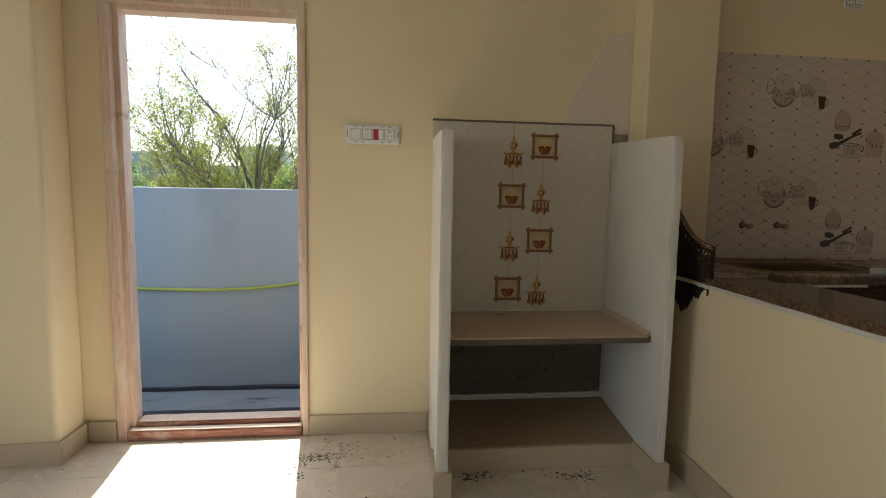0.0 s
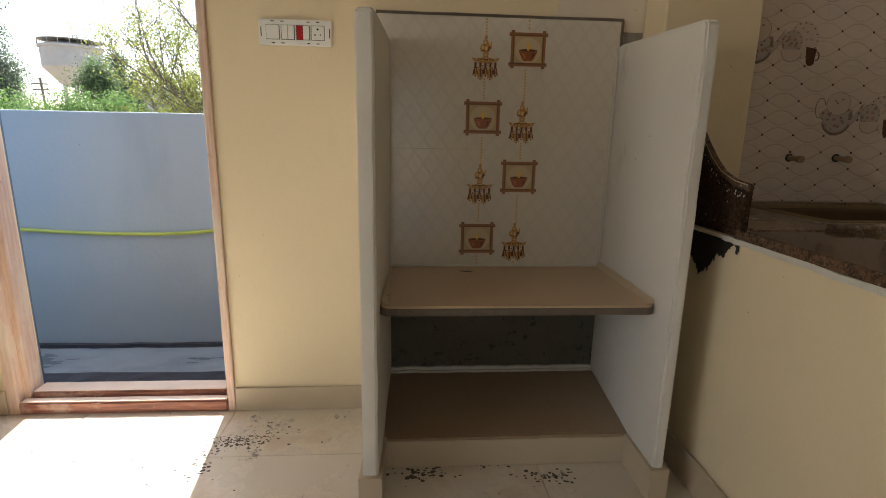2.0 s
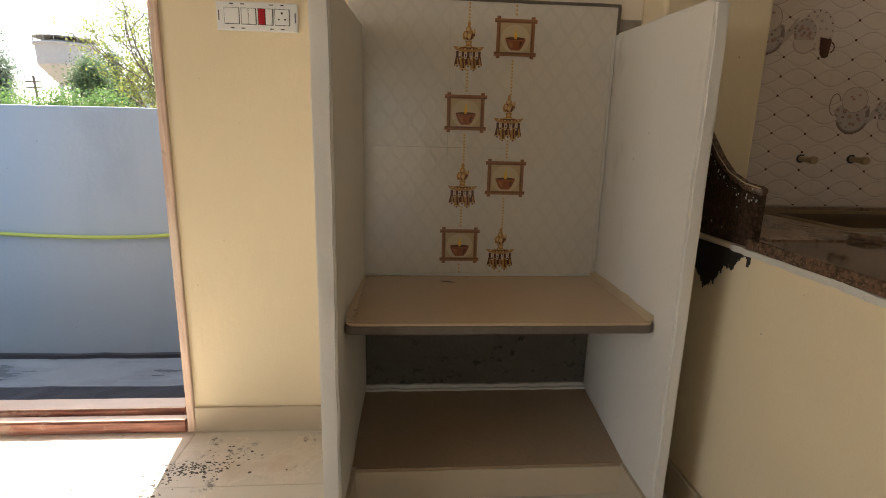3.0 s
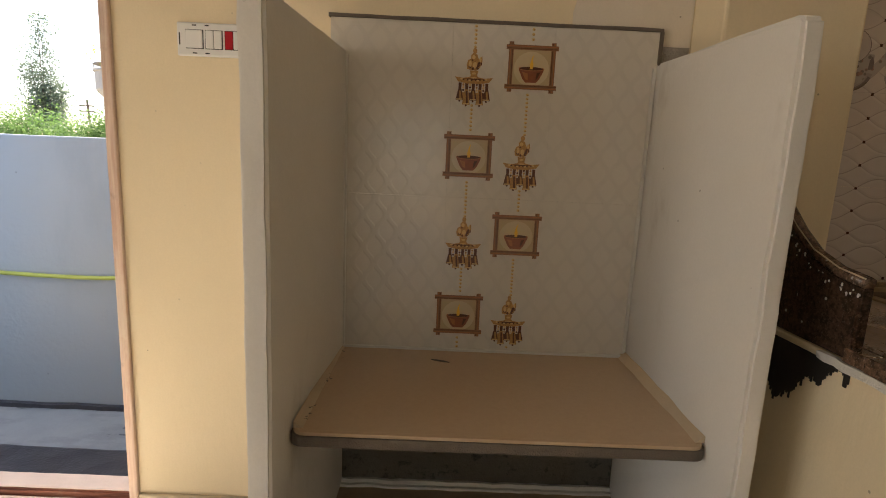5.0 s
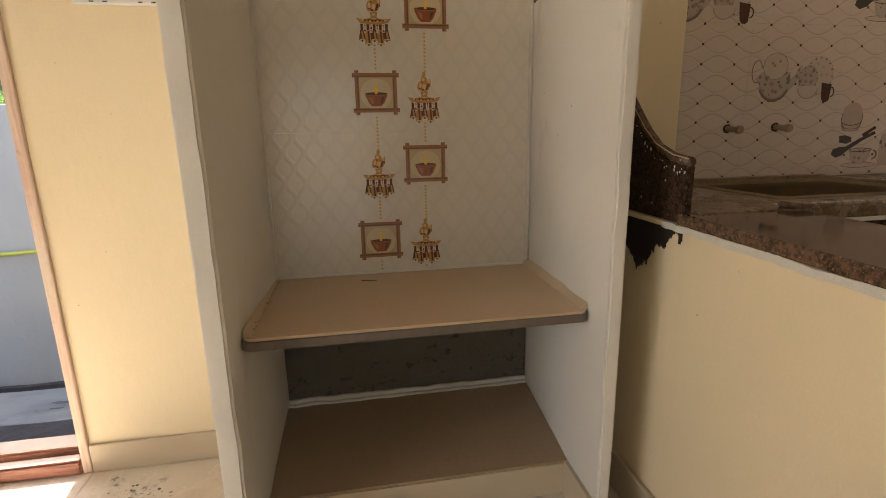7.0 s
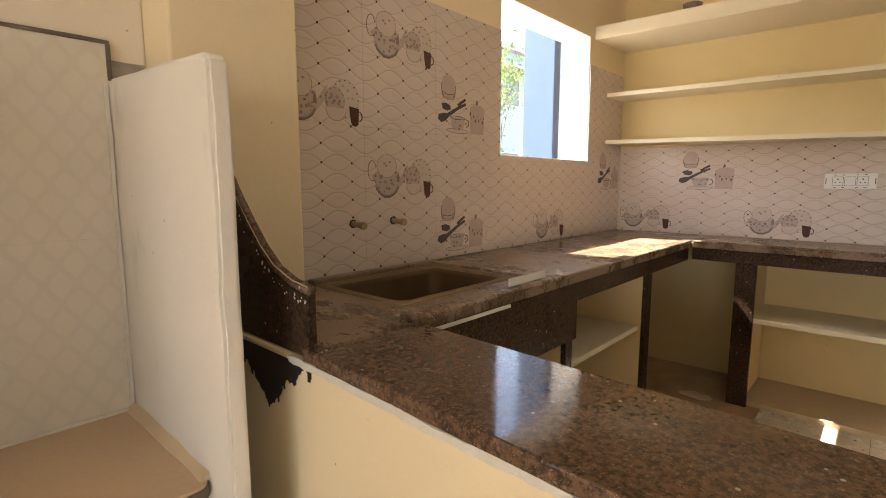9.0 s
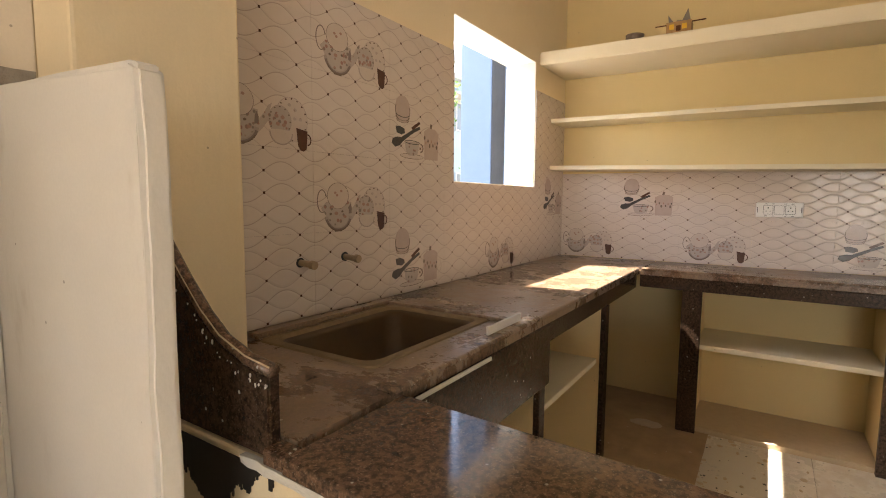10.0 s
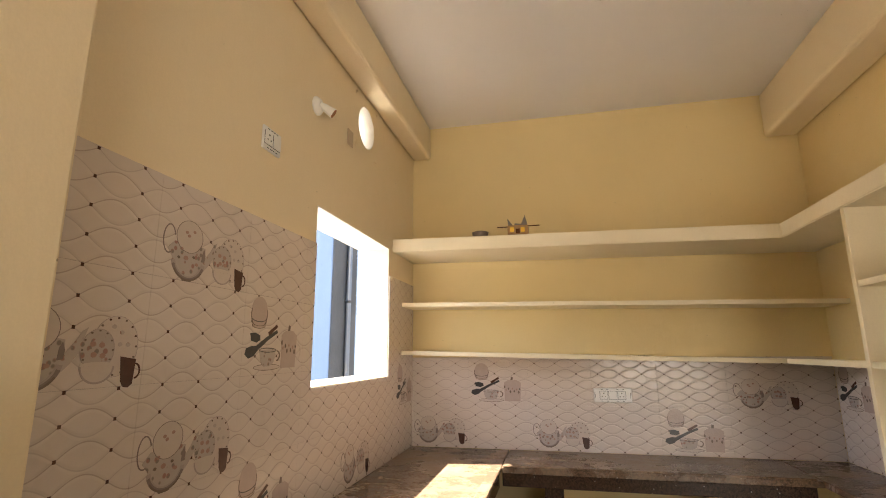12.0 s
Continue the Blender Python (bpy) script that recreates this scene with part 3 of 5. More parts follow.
solid("whitewash_patch", whitewash(), M_SKIM, "ragged pale skim coat on the yellow wall", "paint patch")

# prints on the shrine tiles
M_P_WOOD = plain("printed_wood_brown", (0.24, 0.115, 0.05), 0.25, 0.25, 80)
M_P_GOLD = plain("printed_pale_gold", (0.50, 0.37, 0.21), 0.22, 0.15, 12)
M_P_CLAY = plain("printed_clay_red", (0.26, 0.075, 0.03), 0.25, 0.3, 60)
M_P_FLAME = plain("printed_flame", (0.85, 0.50, 0.06), 0.25, 0.1)
M_P_BRASS = plain("printed_brass", (0.44, 0.235, 0.075), 0.25, 0.6, 160)
M_P_SHINE = plain("printed_bright_gold", (0.66, 0.46, 0.20), 0.25, 0.3, 160)
M_P_ORANGE = plain("printed_orange_clay", (0.40, 0.15, 0.05), 0.25, 0.3, 90)
M_P_GLOW = plain("printed_pale_glow", (0.60, 0.47, 0.29), 0.22, 0.1, 14)
M_P_DARK = plain("printed_dark_brass", (0.10, 0.032, 0.01), 0.25, 0.5, 160)


def flat(bm, pts, y, mat):
    f = bm.faces.new([bm.verts.new((u, y, v)) for u, v in pts])
    f.material_index = mat
    return f


def bar(bm, x0, z0, x1, z1, y, mat):
    flat(bm, [(x0, z0), (x1, z0), (x1, z1), (x0, z1)], y, mat)


def oval(cx, cz, rx, rz, sides=20, a0=0.0, a1=360.0):
    return [(cx + rx * math.cos(radians(a0 + (a1 - a0) * k / sides)), cz + rz * math.sin(radians(a0 + (a1 - a0) * k / sides))) for k in range(sides + (0 if a1 - a0 == 360 else 1))]


def ring(bm, cx, cz, rx, rz, w, y, mat, a0=0.0, a1=360.0, sides=24):
    for k in range(sides):
        t0, t1 = radians(a0 + (a1 - a0) * k / sides), radians(a0 + (a1 - a0) * (k + 1) / sides)
        flat(bm, [(cx + rx * math.cos(t0), cz + rz * math.sin(t0)), (cx + rx * math.cos(t1), cz + rz * math.sin(t1)),
                  (cx + (rx - w) * math.cos(t1), cz + (rz - w) * math.sin(t1)), (cx + (rx - w) * math.cos(t0), cz + (rz - w) * math.sin(t0))], y, mat)


def thicken(bm, back=0.0009):
    """Gives flat prints a little depth towards the wall."""
    geom = bmesh.ops.extrude_face_region(bm, geom=bm.faces[:])
    for v in [g for g in geom["geom"] if isinstance(g, bmesh.types.BMVert)]:
        v.co.y += back
    bmesh.ops.recalc_face_normals(bm, faces=bm.faces[:])
    return bm


def lamp_picture():
    """A framed oil lamp, 0.147 x 0.137 m, round its centre."""
    bm = bmesh.new()
    bar(bm, -0.060, -0.056, 0.060, 0.056, 0, 1)
    bar(bm, -0.066, -0.068, -0.053, 0.068, -0.0004, 0)
    bar(bm, 0.053, -0.068, 0.066, 0.068, -0.0004, 0)
    bar(bm, -0.0735, 0.047, 0.0735, 0.060, -0.0008, 0)
    bar(bm, -0.0735, -0.060, 0.0735, -0.047, -0.0008, 0)
    flat(bm, oval(0, -0.004, 0.050, 0.047, 24), -0.0002, 5)
    for z in (0.0565, 0.0505, -0.0505, -0.0565):
        bar(bm, -0.072, z - 0.0008, 0.072, z + 0.0008, -0.0010, 4 if abs(z) < 0.052 else 6)
    for x in (-0.0625, -0.0565, 0.0565, 0.0625):
        bar(bm, x - 0.0008, -0.066, x + 0.0008, 0.066, -0.0007, 4 if abs(x) < 0.058 else 6)
    flat(bm, [(-0.036, -0.002), (-0.034, -0.010), (-0.024, -0.031), (-0.015, -0.041), (0.015, -0.041), (0.024, -0.031), (0.034, -0.010), (0.036, -0.002), (0.0, -0.009)], -0.0004, 2)
    flat(bm, oval(0, -0.003, 0.034, 0.005), -0.0007, 4)
    ring(bm, 0, -0.003, 0.036, 0.0065, 0.0022, -0.0009, 6, 150, 390, 18)
    flat(bm, [(-0.026, -0.012), (-0.010, -0.016), (-0.008, -0.034), (-0.016, -0.032)], -0.0008, 6)
    flat(bm, [(0.016, -0.014), (0.026, -0.012), (0.018, -0.030), (0.013, -0.034)], -0.0008, 4)
    flat(bm, [(-0.004, -0.004), (0.004, -0.004), (0.005, 0.008), (0.002, 0.020), (0.005, 0.036), (-0.001, 0.024), (-0.005, 0.008)], -0.001, 3)
    return to_mesh("lamp_picture", thicken(bm), [M_P_WOOD, M_P_GOLD, M_P_CLAY, M_P_FLAME, M_P_DARK, M_P_GLOW, M_P_ORANGE])


def bell_picture():
    """A bird figure over a dish with five small bells, 0.109 x 0.15 m."""
    bm = bmesh.new()
    flat(bm, [(-0.012, 0.022), (0.012, 0.022), (0.009, 0.008), (0.016, 0.0), (-0.016, 0.0), (-0.009, 0.008)], 0, 0)
    flat(bm, [(-0.020, 0.026), (-0.012, 0.024), (0.006, 0.022), (0.016, 0.030), (0.022, 0.048), (0.021, 0.062), (0.012, 0.052), (0.006, 0.066), (-0.004, 0.070), (-0.011, 0.062), (-0.010, 0.054), (-0.018, 0.050), (-0.022, 0.038)], -0.0003, 0)
    flat(bm, [(0.004, 0.028), (0.014, 0.033), (0.018, 0.050), (0.010, 0.044)], -0.0006, 1)
    flat(bm, [(-0.017, 0.030), (-0.008, 0.028), (-0.010, 0.046)], -0.0006, 1)
    flat(bm, oval(0, 0.075, 0.006, 0.008, 10), 0, 0)
    flat(bm, [(-0.054, 0.004), (-0.030, 0.001), (0.0, 0.006), (0.030, 0.001), (0.054, 0.004), (0.044, -0.009), (0.02, -0.014), (-0.02, -0.014), (-0.044, -0.009)], -0.0006, 0)
    flat(bm, oval(0, -0.003, 0.036, 0.0035), -0.0009, 1)
    for k, x in enumerate((-0.038, -0.019, 0.0, 0.019, 0.038)):
        drop = 0.012 if k % 2 else 0.0
        flat(bm, [(x - 0.0045, -0.012), (x + 0.0045, -0.012), (x + 0.004, -0.030 - drop * 0.4), (x - 0.004, -0.030 - drop * 0.4)], -0.0003, 1)
        flat(bm, [(x - 0.005, -0.030), (x + 0.005, -0.030), (x + 0.011, -0.060 - drop), (x - 0.011, -0.060 - drop)], -0.0006, 0 if k % 2 else 1)
        flat(bm, [(x - 0.002, -0.034), (x + 0.003, -0.034), (x + 0.006, -0.058 - drop), (x, -0.058 - drop)], -0.0009, 1 if k % 2 else 0)
    for x, z, a, b in ((-0.003, 0.058, 0.005, 0.006), (-0.012, 0.040, 0.004, 0.009), (0.001, 0.036, 0.006, 0.009), (0.016, 0.052, 0.003, 0.007), (0.0, 0.014, 0.006, 0.003), (0.0, 0.002, 0.010, 0.002)):
        flat(bm, oval(x, z, a, b, 8), -0.0009, 2)
    for x, z, a, b in ((-0.006, 0.050, 0.003, 0.002), (0.009, 0.028, 0.004, 0.003), (-0.004, 0.027, 0.003, 0.004), (0.019, 0.040, 0.002, 0.005)):
        flat(bm, oval(x, z, a, b, 7), -0.0010, 1)
    for k in range(9):
        flat(bm, oval(-0.046 + 0.0115 * k, 0.0005 - 0.006 * math.sin(math.pi * k / 8), 0.0042, 0.0026, 7), -0.0011, 2 if k % 2 else 0)
    for k, x in enumerate((-0.0285, -0.0095, 0.0095, 0.0285)):
        for q in range(3):
            flat(bm, oval(x, -0.017 - 0.0075 * q, 0.0030, 0.0034, 7), -0.0005, (0, 2, 1)[(q + k) % 3])
        flat(bm, [(x - 0.0035, -0.038), (x + 0.0035, -0.038), (x + 0.007, -0.057), (x - 0.007, -0.057)], -0.0004, 1 if k % 2 else 0)
    for k, x in enumerate((-0.038, -0.019, 0.0, 0.019, 0.038)):
        low = -0.058 - (0.012 if k % 2 else 0.0)
        bar(bm, x - 0.0085, low - 0.0010, x + 0.0085, low + 0.0020, -0.0011, 2)
        flat(bm, oval(x, low - 0.004, 0.003, 0.003, 7), -0.0007, 1)
    return to_mesh("bell_picture", thicken(bm), [M_P_BRASS, M_P_DARK, M_P_SHINE])


def chain_picture(x0, x1, z0, z1):
    bm = bmesh.new()
    count = int((z1 - z0) / 0.0105)
    for k in range(count):
        t = (k + 0.5) / count
        flat(bm, oval(x0 + (x1 - x0) * t, z0 + (z1 - z0) * t, 0.0044, 0.0040, 8), 0, 0)
        flat(bm, oval(x0 + (x1 - x0) * t + 0.0012, z0 + (z1 - z0) * t - 0.0014, 0.0024, 0.0020, 6), -0.0004, 1)
    return to_mesh("chain_picture", thicken(bm), [M_P_SHINE, M_P_BRASS])


lamp_me, bell_me = lamp_picture(), bell_picture()
yp = YN - 0.0142
for x, z in ((0.822, 1.487), (0.658, 1.234), (0.811, 1.008), (0.651, 0.757)):
    part("lamp_print", lamp_me, None, back, "printed picture of an oil lamp in a wooden frame").location = (x, yp, z)
for x, z in ((0.661, 1.450), (0.812, 1.216), (0.655, 0.974), (0.805, 0.740)):
    part("bell_print", bell_me, None, back, "printed brass dish with hanging bells").location = (x, yp, z)
for x, z0, z1 in ((0.661, 1.53, 1.596), (0.659, 1.303, 1.382), (0.656, 1.054, 1.164), (0.653, 0.826, 0.906), (0.651, 0.648, 0.690),
                  (0.822, 1.556, 1.596), (0.816, 1.296, 1.418), (0.812, 1.077, 1.145), (0.808, 0.820, 0.939), (0.805, 0.648, 0.668)):
    part("chain_print", chain_picture(x, x, z0, z1), None, back).location = (0, yp, 0)


# ---- switch and socket plates ----
def plate(name, label, w, h, modules, wall, at):
    """A cover plate with its modules; built facing -y, then turned to its wall. modules: kind letters."""
    t = thing(name, at, label, "switch")
    t.rotation_euler = (0, 0, {"north": 0.0, "east": -math.pi / 2}[wall])

    def sub(n, bm, mat, parent, lab=""):
        ob = new(n, to_mesh(n, bm, mat))
        ob.parent = parent
        return tagged(ob, lab)
    sub("cover", box(-w / 2, -0.011, -h / 2, w / 2, -0.001, h / 2, 0.004, 2), M_PLASTIC, t)
    mw = 0.046
    gap = 0.054
    x = -gap * (len(modules) - 1) / 2
    for sx in (-w / 2 + 0.05, -w / 2 + 0.085, w / 2 - 0.05, w / 2 - 0.085):
        for sz in (-h / 2 + 0.008, h / 2 - 0.008):
            sub("slot", box(sx - 0.006, -0.0118, sz - 0.0015, sx + 0.006, -0.0108, sz + 0.0015), M_DARK, t)
    for sx in (-w / 2 + 0.008, w / 2 - 0.008):
        sub("slot", box(sx - 0.0015, -0.0118, -0.016, sx + 0.0015, -0.0108, 0.016), M_DARK, t)
    for m in modules:
        sub("module_gap", box(x - mw / 2 - 0.0015, -0.0116, -0.0255, x + mw / 2 + 0.0015, -0.0106, 0.0255), M_DARK, t)
        if m == "s":
            sub("rocker", box(x - mw / 2, -0.016, -0.024, x + mw / 2, -0.011, 0.024, 0.002, 2), M_PLASTIC, t)
        elif m in "d":
            for k in (-1, 1):
                sub("rocker", box(x + k * mw / 4 - mw / 4 + 0.0006, -0.016, -0.024, x + k * mw / 4 + mw / 4 - 0.0006, -0.011, 0.024, 0.002, 2), M_PLASTIC, t)
        elif m == "r":
            sub("indicator", box(x - mw / 2, -0.015, -0.024, x - 0.001, -0.011, 0.024, 0.002, 2), M_RED, t, "dark red indicator lens")
            sub("rocker", box(x + 0.001, -0.016, -0.024, x + mw / 2, -0.011, 0.024, 0.002, 2), M_PLASTIC, t)
        elif m == "b":
            sub("blank", box(x - mw / 2, -0.014, -0.024, x + mw / 2, -0.011, 0.024, 0.001, 1), M_PLASTIC, t)
        else:
            face = sub("socket", box(x - mw / 2, -0.015, -0.024, x + mw / 2, -0.011, 0.024, 0.002, 2), M_PLASTIC, t)
            for hx, hz, r in ((0, 0.012, 0.0038), (-0.010, -0.007, 0.003), (0.010, -0.007, 0.003)):
                bm = bmesh.new()
                add_tube(bm, [(x + hx, -0.0157, hz), (x + hx, -0.0147, hz)], r, 10)
                sub("hole", bm, M_DARK, face)
        x += gap
    return t


plate("switch_plate", "white plastic switch plate with a red indicator", 0.262, 0.090, "sdrk", "north", (-0.043, YN, 1.521))
plate("socket_plate", "white plastic double socket plate on kitchen tiles", 0.230, 0.086, "kbk", "east", (XE - 0.008, 1.039, 1.264))
plate("socket_plate", "small white plastic socket plate high on the wall", 0.115, 0.088, "ks", "north", (2.482, YN, 2.30))


# ---- half wall, worktops and kitchen units ----
def askew(bm, slope=0.055):
    """The half wall stands a little out of square with the tiled wall."""
    for v in bm.verts:
        v.co.x += slope * min(0.0, v.co.y - 1.75)
    return bm


half_wall = solid("half_wall", askew(rough_edges(box(1.338, 0.35, 0.0, 1.455, 2.19, 0.882, 0.006, 2), 0.002, 6, 0.12)), M_YELLOW, "cream-yellow plastered half wall beneath a granite counter", "wall", "structure")
solid("baseboard", askew(rough_edges(box(1.323, 0.35, 0.0, 1.338, 2.188, 0.12, 0.003, 1), 0.0004, 6, 0.3)), M_SKIRT, "beige ceramic tile skirting along the half wall", "skirting", "structure")
counter = thing("breakfast_counter", (1.46, 1.0, 0.883), "polished brown granite counter slab with chipped edge", "counter")
part("slab", askew(rough_edges(box(1.325, 0.33, 0.883, 1.632, 1.688, 0.912, 0.004, 2), 0.0012, 24, 0.035, 0.0, True)), M_GRANITE, counter)
part("mortar_line", askew(rough_edges(box(1.326, 0.34, 0.868, 1.337, 1.80, 0.8825), 0.005, 30, 0.025)), M_CEMENT, counter, "rough white mortar line")


FIN_TOP = [(2.19, 1.395), (2.15, 1.345), (2.10, 1.283), (2.045, 1.216), (1.985, 1.152), (1.925, 1.095), (1.87, 1.056), (1.80, 1.032), (1.738, 1.024)]


def fin():
    """Curved granite upstand between alcove and worktop, falling from the column to the counter."""
    top = FIN_TOP
    pts = [(1.738, 0.884), (2.19, 0.884)] + top
    bm = prism(pts, "x", 1.340, 1.364)
    bmesh.ops.bevel(bm, geom=bm.edges[:], offset=0.004, segments=2, affect="EDGES")
    return bm


part("filler_piece", box(1.324, 1.6885, 0.8835, 1.3655, 1.7375, 0.911, 0.003, 1), M_GRANITE, counter, "small granite filler piece")
upstand = thing("granite_upstand", (1.352, 1.99, 0.884), "curved darkened granite upstand beside the sink", "upstand")
part("slab", fin(), M_GRANITE_UPRIGHT, upstand)
rim_pts = [(1.3515, y, z + 0.006) for y, z in FIN_TOP]
rim = bmesh.new()
add_tube(rim, rim_pts, 0.0125, 8)
part("rim", rim, M_GRANITE, upstand, "rounded dark granite rim", smooth=True)
ridge = bmesh.new()
add_tube(ridge, [(1.3425, y, z + 0.0085) for x, y, z in rim_pts], 0.0016, 5)
part("ridge_line", ridge, M_PUTTY, upstand, "thin pale line along the rim")


def spatter():
    """Flat white drops on the face below the curved rim."""
    rng = random.Random(12)
    bm = bmesh.new()
    for k in range(46):
        i = rng.randrange(len(rim_pts) - 1)
        t = rng.random()
        y = rim_pts[i][1] * (1 - t) + rim_pts[i + 1][1] * t
        z = rim_pts[i][2] * (1 - t) + rim_pts[i + 1][2] * t - 0.016 - abs(rng.gauss(0, 0.012))
        r = rng.uniform(0.0006, 0.0021)
        tall = rng.uniform(1.0, 2.6)
        ring0 = [bm.verts.new((1.3385, y + r * math.cos(a), z + r * tall * math.sin(a))) for a in [2 * math.pi * q / 7 for q in range(7)]]
        ring1 = [bm.verts.new((1.3402, v.co.y, v.co.z)) for v in ring0]
        bm.faces.new(ring0)
        for q in range(7):
            bm.faces.new((ring0[q], ring0[(q + 1) % 7], ring1[(q + 1) % 7], ring1[q]))
    return bm


part("paint_spatter", spatter(), M_CEMENT, upstand, "white paint drops")["kind"] = "stuff"


def smear_sheet():
    """A thin ragged coat with drips, on the face of the half wall."""
    bm = bmesh.new()
    step = 0.004
    for i in range(111):
        y = 1.725 + i * step
        reach = 0.016 + 0.028 * max(0.0, min(1.0, (y - 1.76) / 0.06)) + 0.075 * math.exp(-((y - 1.90) / 0.06) ** 2) + 0.05 * max(0.0, (y - 2.0) / 0.1)
        reach += 0.022 * noise.noise((y * 26, 3.1, 0)) + 0.03 * max(0.0, noise.noise((y * 95, 7.7, 0)))
        for j in range(36):
            z = 0.868 - j * step
            if 0.868 - z < reach + 0.012 * noise.noise((y * 130, z * 30, 1.0)):
                add_box(bm, 1.3340, y, z - step, 1.3362, y + step, z)
    bmesh.ops.remove_doubles(bm, verts=bm.verts[:], dist=0.0002)
    return bm


solid("black_paint_smear", smear_sheet(), M_BLACK, "smeared black adhesive on the half wall", "smear")

# north worktop with a hole for the sink
S0, S1, T0, T1 = 1.722, 2.245, 1.860, 2.218
YF, XF = 1.696, 3.862


def slab_with_hole(outer, inner, z0, z1):
    bm = bmesh.new()

    def loop(r, z):
        return [bm.verts.new((x, y, z)) for x, y in ((r[0], r[1]), (r[2], r[1]), (r[2], r[3]), (r[0], r[3]))]
    a, b, c, d = loop(outer, z1), loop(inner, z1), loop(inner, z0), loop(outer, z0)
    for p, q in ((a, b), (b, c), (c, d), (d, a)):
        for k in range(4):
            bm.faces.new((p[k], p[(k + 1) % 4], q[(k + 1) % 4], q[k]))
    bmesh.ops.recalc_face_normals(bm, faces=bm.faces[:])
    return bm


north_top = thing("worktop_north", (2.9, 2.05, ZT - 0.03), "dusty brown granite worktop along the tiled wall", "worktop")
east_top = thing("worktop_east", (4.12, 1.0, ZT - 0.03), "dusty brown granite worktop under wall shelves", "worktop")
part("slab", slab_with_hole((1.3665, YF + 0.006, XE, YN), (S0, T0, S1, T1), ZT - 0.03, ZT), M_GRANITE_D, north_top)
part("slab", rough_edges(box(XF, 0.14, ZT - 0.03, XE, YF, ZT + 0.0004, 0.004, 2), 0.0006, 12, 0.2, 0.0, True), M_GRANITE_D, east_top)
solid("worktop_south", box(2.6, YK, ZT - 0.03, XE, 0.139, ZT, 0.004, 2), M_GRANITE_D, "dusty brown granite worktop under wall shelves", "worktop")


def strip(name, x0, y0, z0, x1, y1, z1, label, mat=None, r=0.004):
    return part(name, rough_edges(box(x0, y0, z0, x1, y1, z1, r, 2), 0.0004, 20, 0.1), mat or M_GRANITE_D, east_top if x0 > 3.8 else north_top, label)


strip("edging", 1.605, YF - 0.006, ZT, 3.855, YF + 0.05, ZT + 0.014, "raised granite edging along the worktop front", None, 0.006)
strip("edging", 1.70, 2.258, ZT, 2.30, 2.298, ZT + 0.016, "raised granite strip behind the sink")
strip("edging", 2.270, 1.775, ZT, 2.305, 2.257, ZT + 0.014, "raised granite strip beside the sink")
strip("edging", XF - 0.006, 0.17, ZT, XF + 0.045, YF - 0.008, ZT + 0.012, "raised granite edging along the worktop front", None, 0.005)
strip("apron", 2.468, YF + 0.012, 0.81, 3.858, YF + 0.034, ZT - 0.0305, "darkened granite apron under the worktop", M_GRANITE_UPRIGHT)
strip("apron", 1.56, YF - 0.002, 0.672, 2.466, YF + 0.018, ZT - 0.0305, "deep darkened granite apron in front of the sink", M_GRANITE_UPRIGHT)
strip("apron", XF + 0.012, 0.17, 0.815, XF + 0.034, YF - 0.002, ZT - 0.0305, "darkened granite apron under the worktop", M_GRANITE_UPRIGHT)
solid("white_lath", box(1.672, YF - 0.010, 0.878, 2.014, YF - 0.0035, 0.888, 0.001, 1), M_CEMENT, "thin white lath stuck to the sink apron", "lath")


def basin(rim=False):
    """An open sink bowl with rounded corners."""
    bm = bmesh.new()

    def loop(inset, z, r):
        pts = []
        for cx, cy, a in ((S1 - inset - r, T1 - inset - r, 0), (S0 + inset + r, T1 - inset - r, 90), (S0 + inset + r, T0 + inset + r, 180), (S1 - inset - r, T0 + inset + r, 270)):
            pts += [bm.verts.new((cx + r * math.cos(radians(a + 15 * k)), cy + r * math.sin(radians(a + 15 * k)), z)) for k in range(7)]
        return pts
    rows = [loop(0.004, ZT - 0.004, 0.045), loop(0.014, ZT - 0.02, 0.055), loop(0.024, ZT - 0.14, 0.06), loop(0.045, ZT - 0.172, 0.07), loop(0.09, ZT - 0.185, 0.08)] if not rim else [loop(-0.030, ZT, 0.02), loop(-0.027, ZT + 0.005, 0.022), loop(-0.004, ZT + 0.006, 0.045), loop(0.004, ZT - 0.004, 0.05)]
    for q, r in zip(rows, rows[1:]):
        for k in range(len(q)):
            bm.faces.new((q[k], q[(k + 1) % len(q)], r[(k + 1) % len(q)], r[k]))
    if not rim:
        bm.faces.new(rows[-1])
    bmesh.ops.recalc_face_normals(bm, faces=bm.faces[:])
    return bm


sink = thing("kitchen_sink", (1.985, 2.05, ZT - 0.19), "dirty brown-stained steel sink set into granite", "sink")
bowl = part("bowl", basin(), M_STEEL, sink, smooth=True)
m = bowl.modifiers.new("shell", "SOLIDIFY")
m.thickness, m.offset = 0.004, 0
rim_part = part("rim", rough_edges(basin(True), 0.0008, 30, 0.06), M_RIM, sink, "ochre dusty rim of dried mortar")
part("silt", prism([(1.985 + 0.185 * math.cos(2 * math.pi * k / 24) * (1 + 0.12 * noise.noise((k * 0.7, 1, 2))), 2.02 + 0.105 * math.sin(2 * math.pi * k / 24)) for k in range(24)], "z", ZT - 0.1845, ZT - 0.181), M_SILT, sink, "ochre silt on the bottom")
waste = bmesh.new()
add_lathe(waste, [(0.035, 0), (0.038, 0.003), (0.030, 0.004), (0.010, 0.002)], (1.985, 2.05, ZT - 0.186))
part("waste", waste, M_TIN, sink, smooth=True)

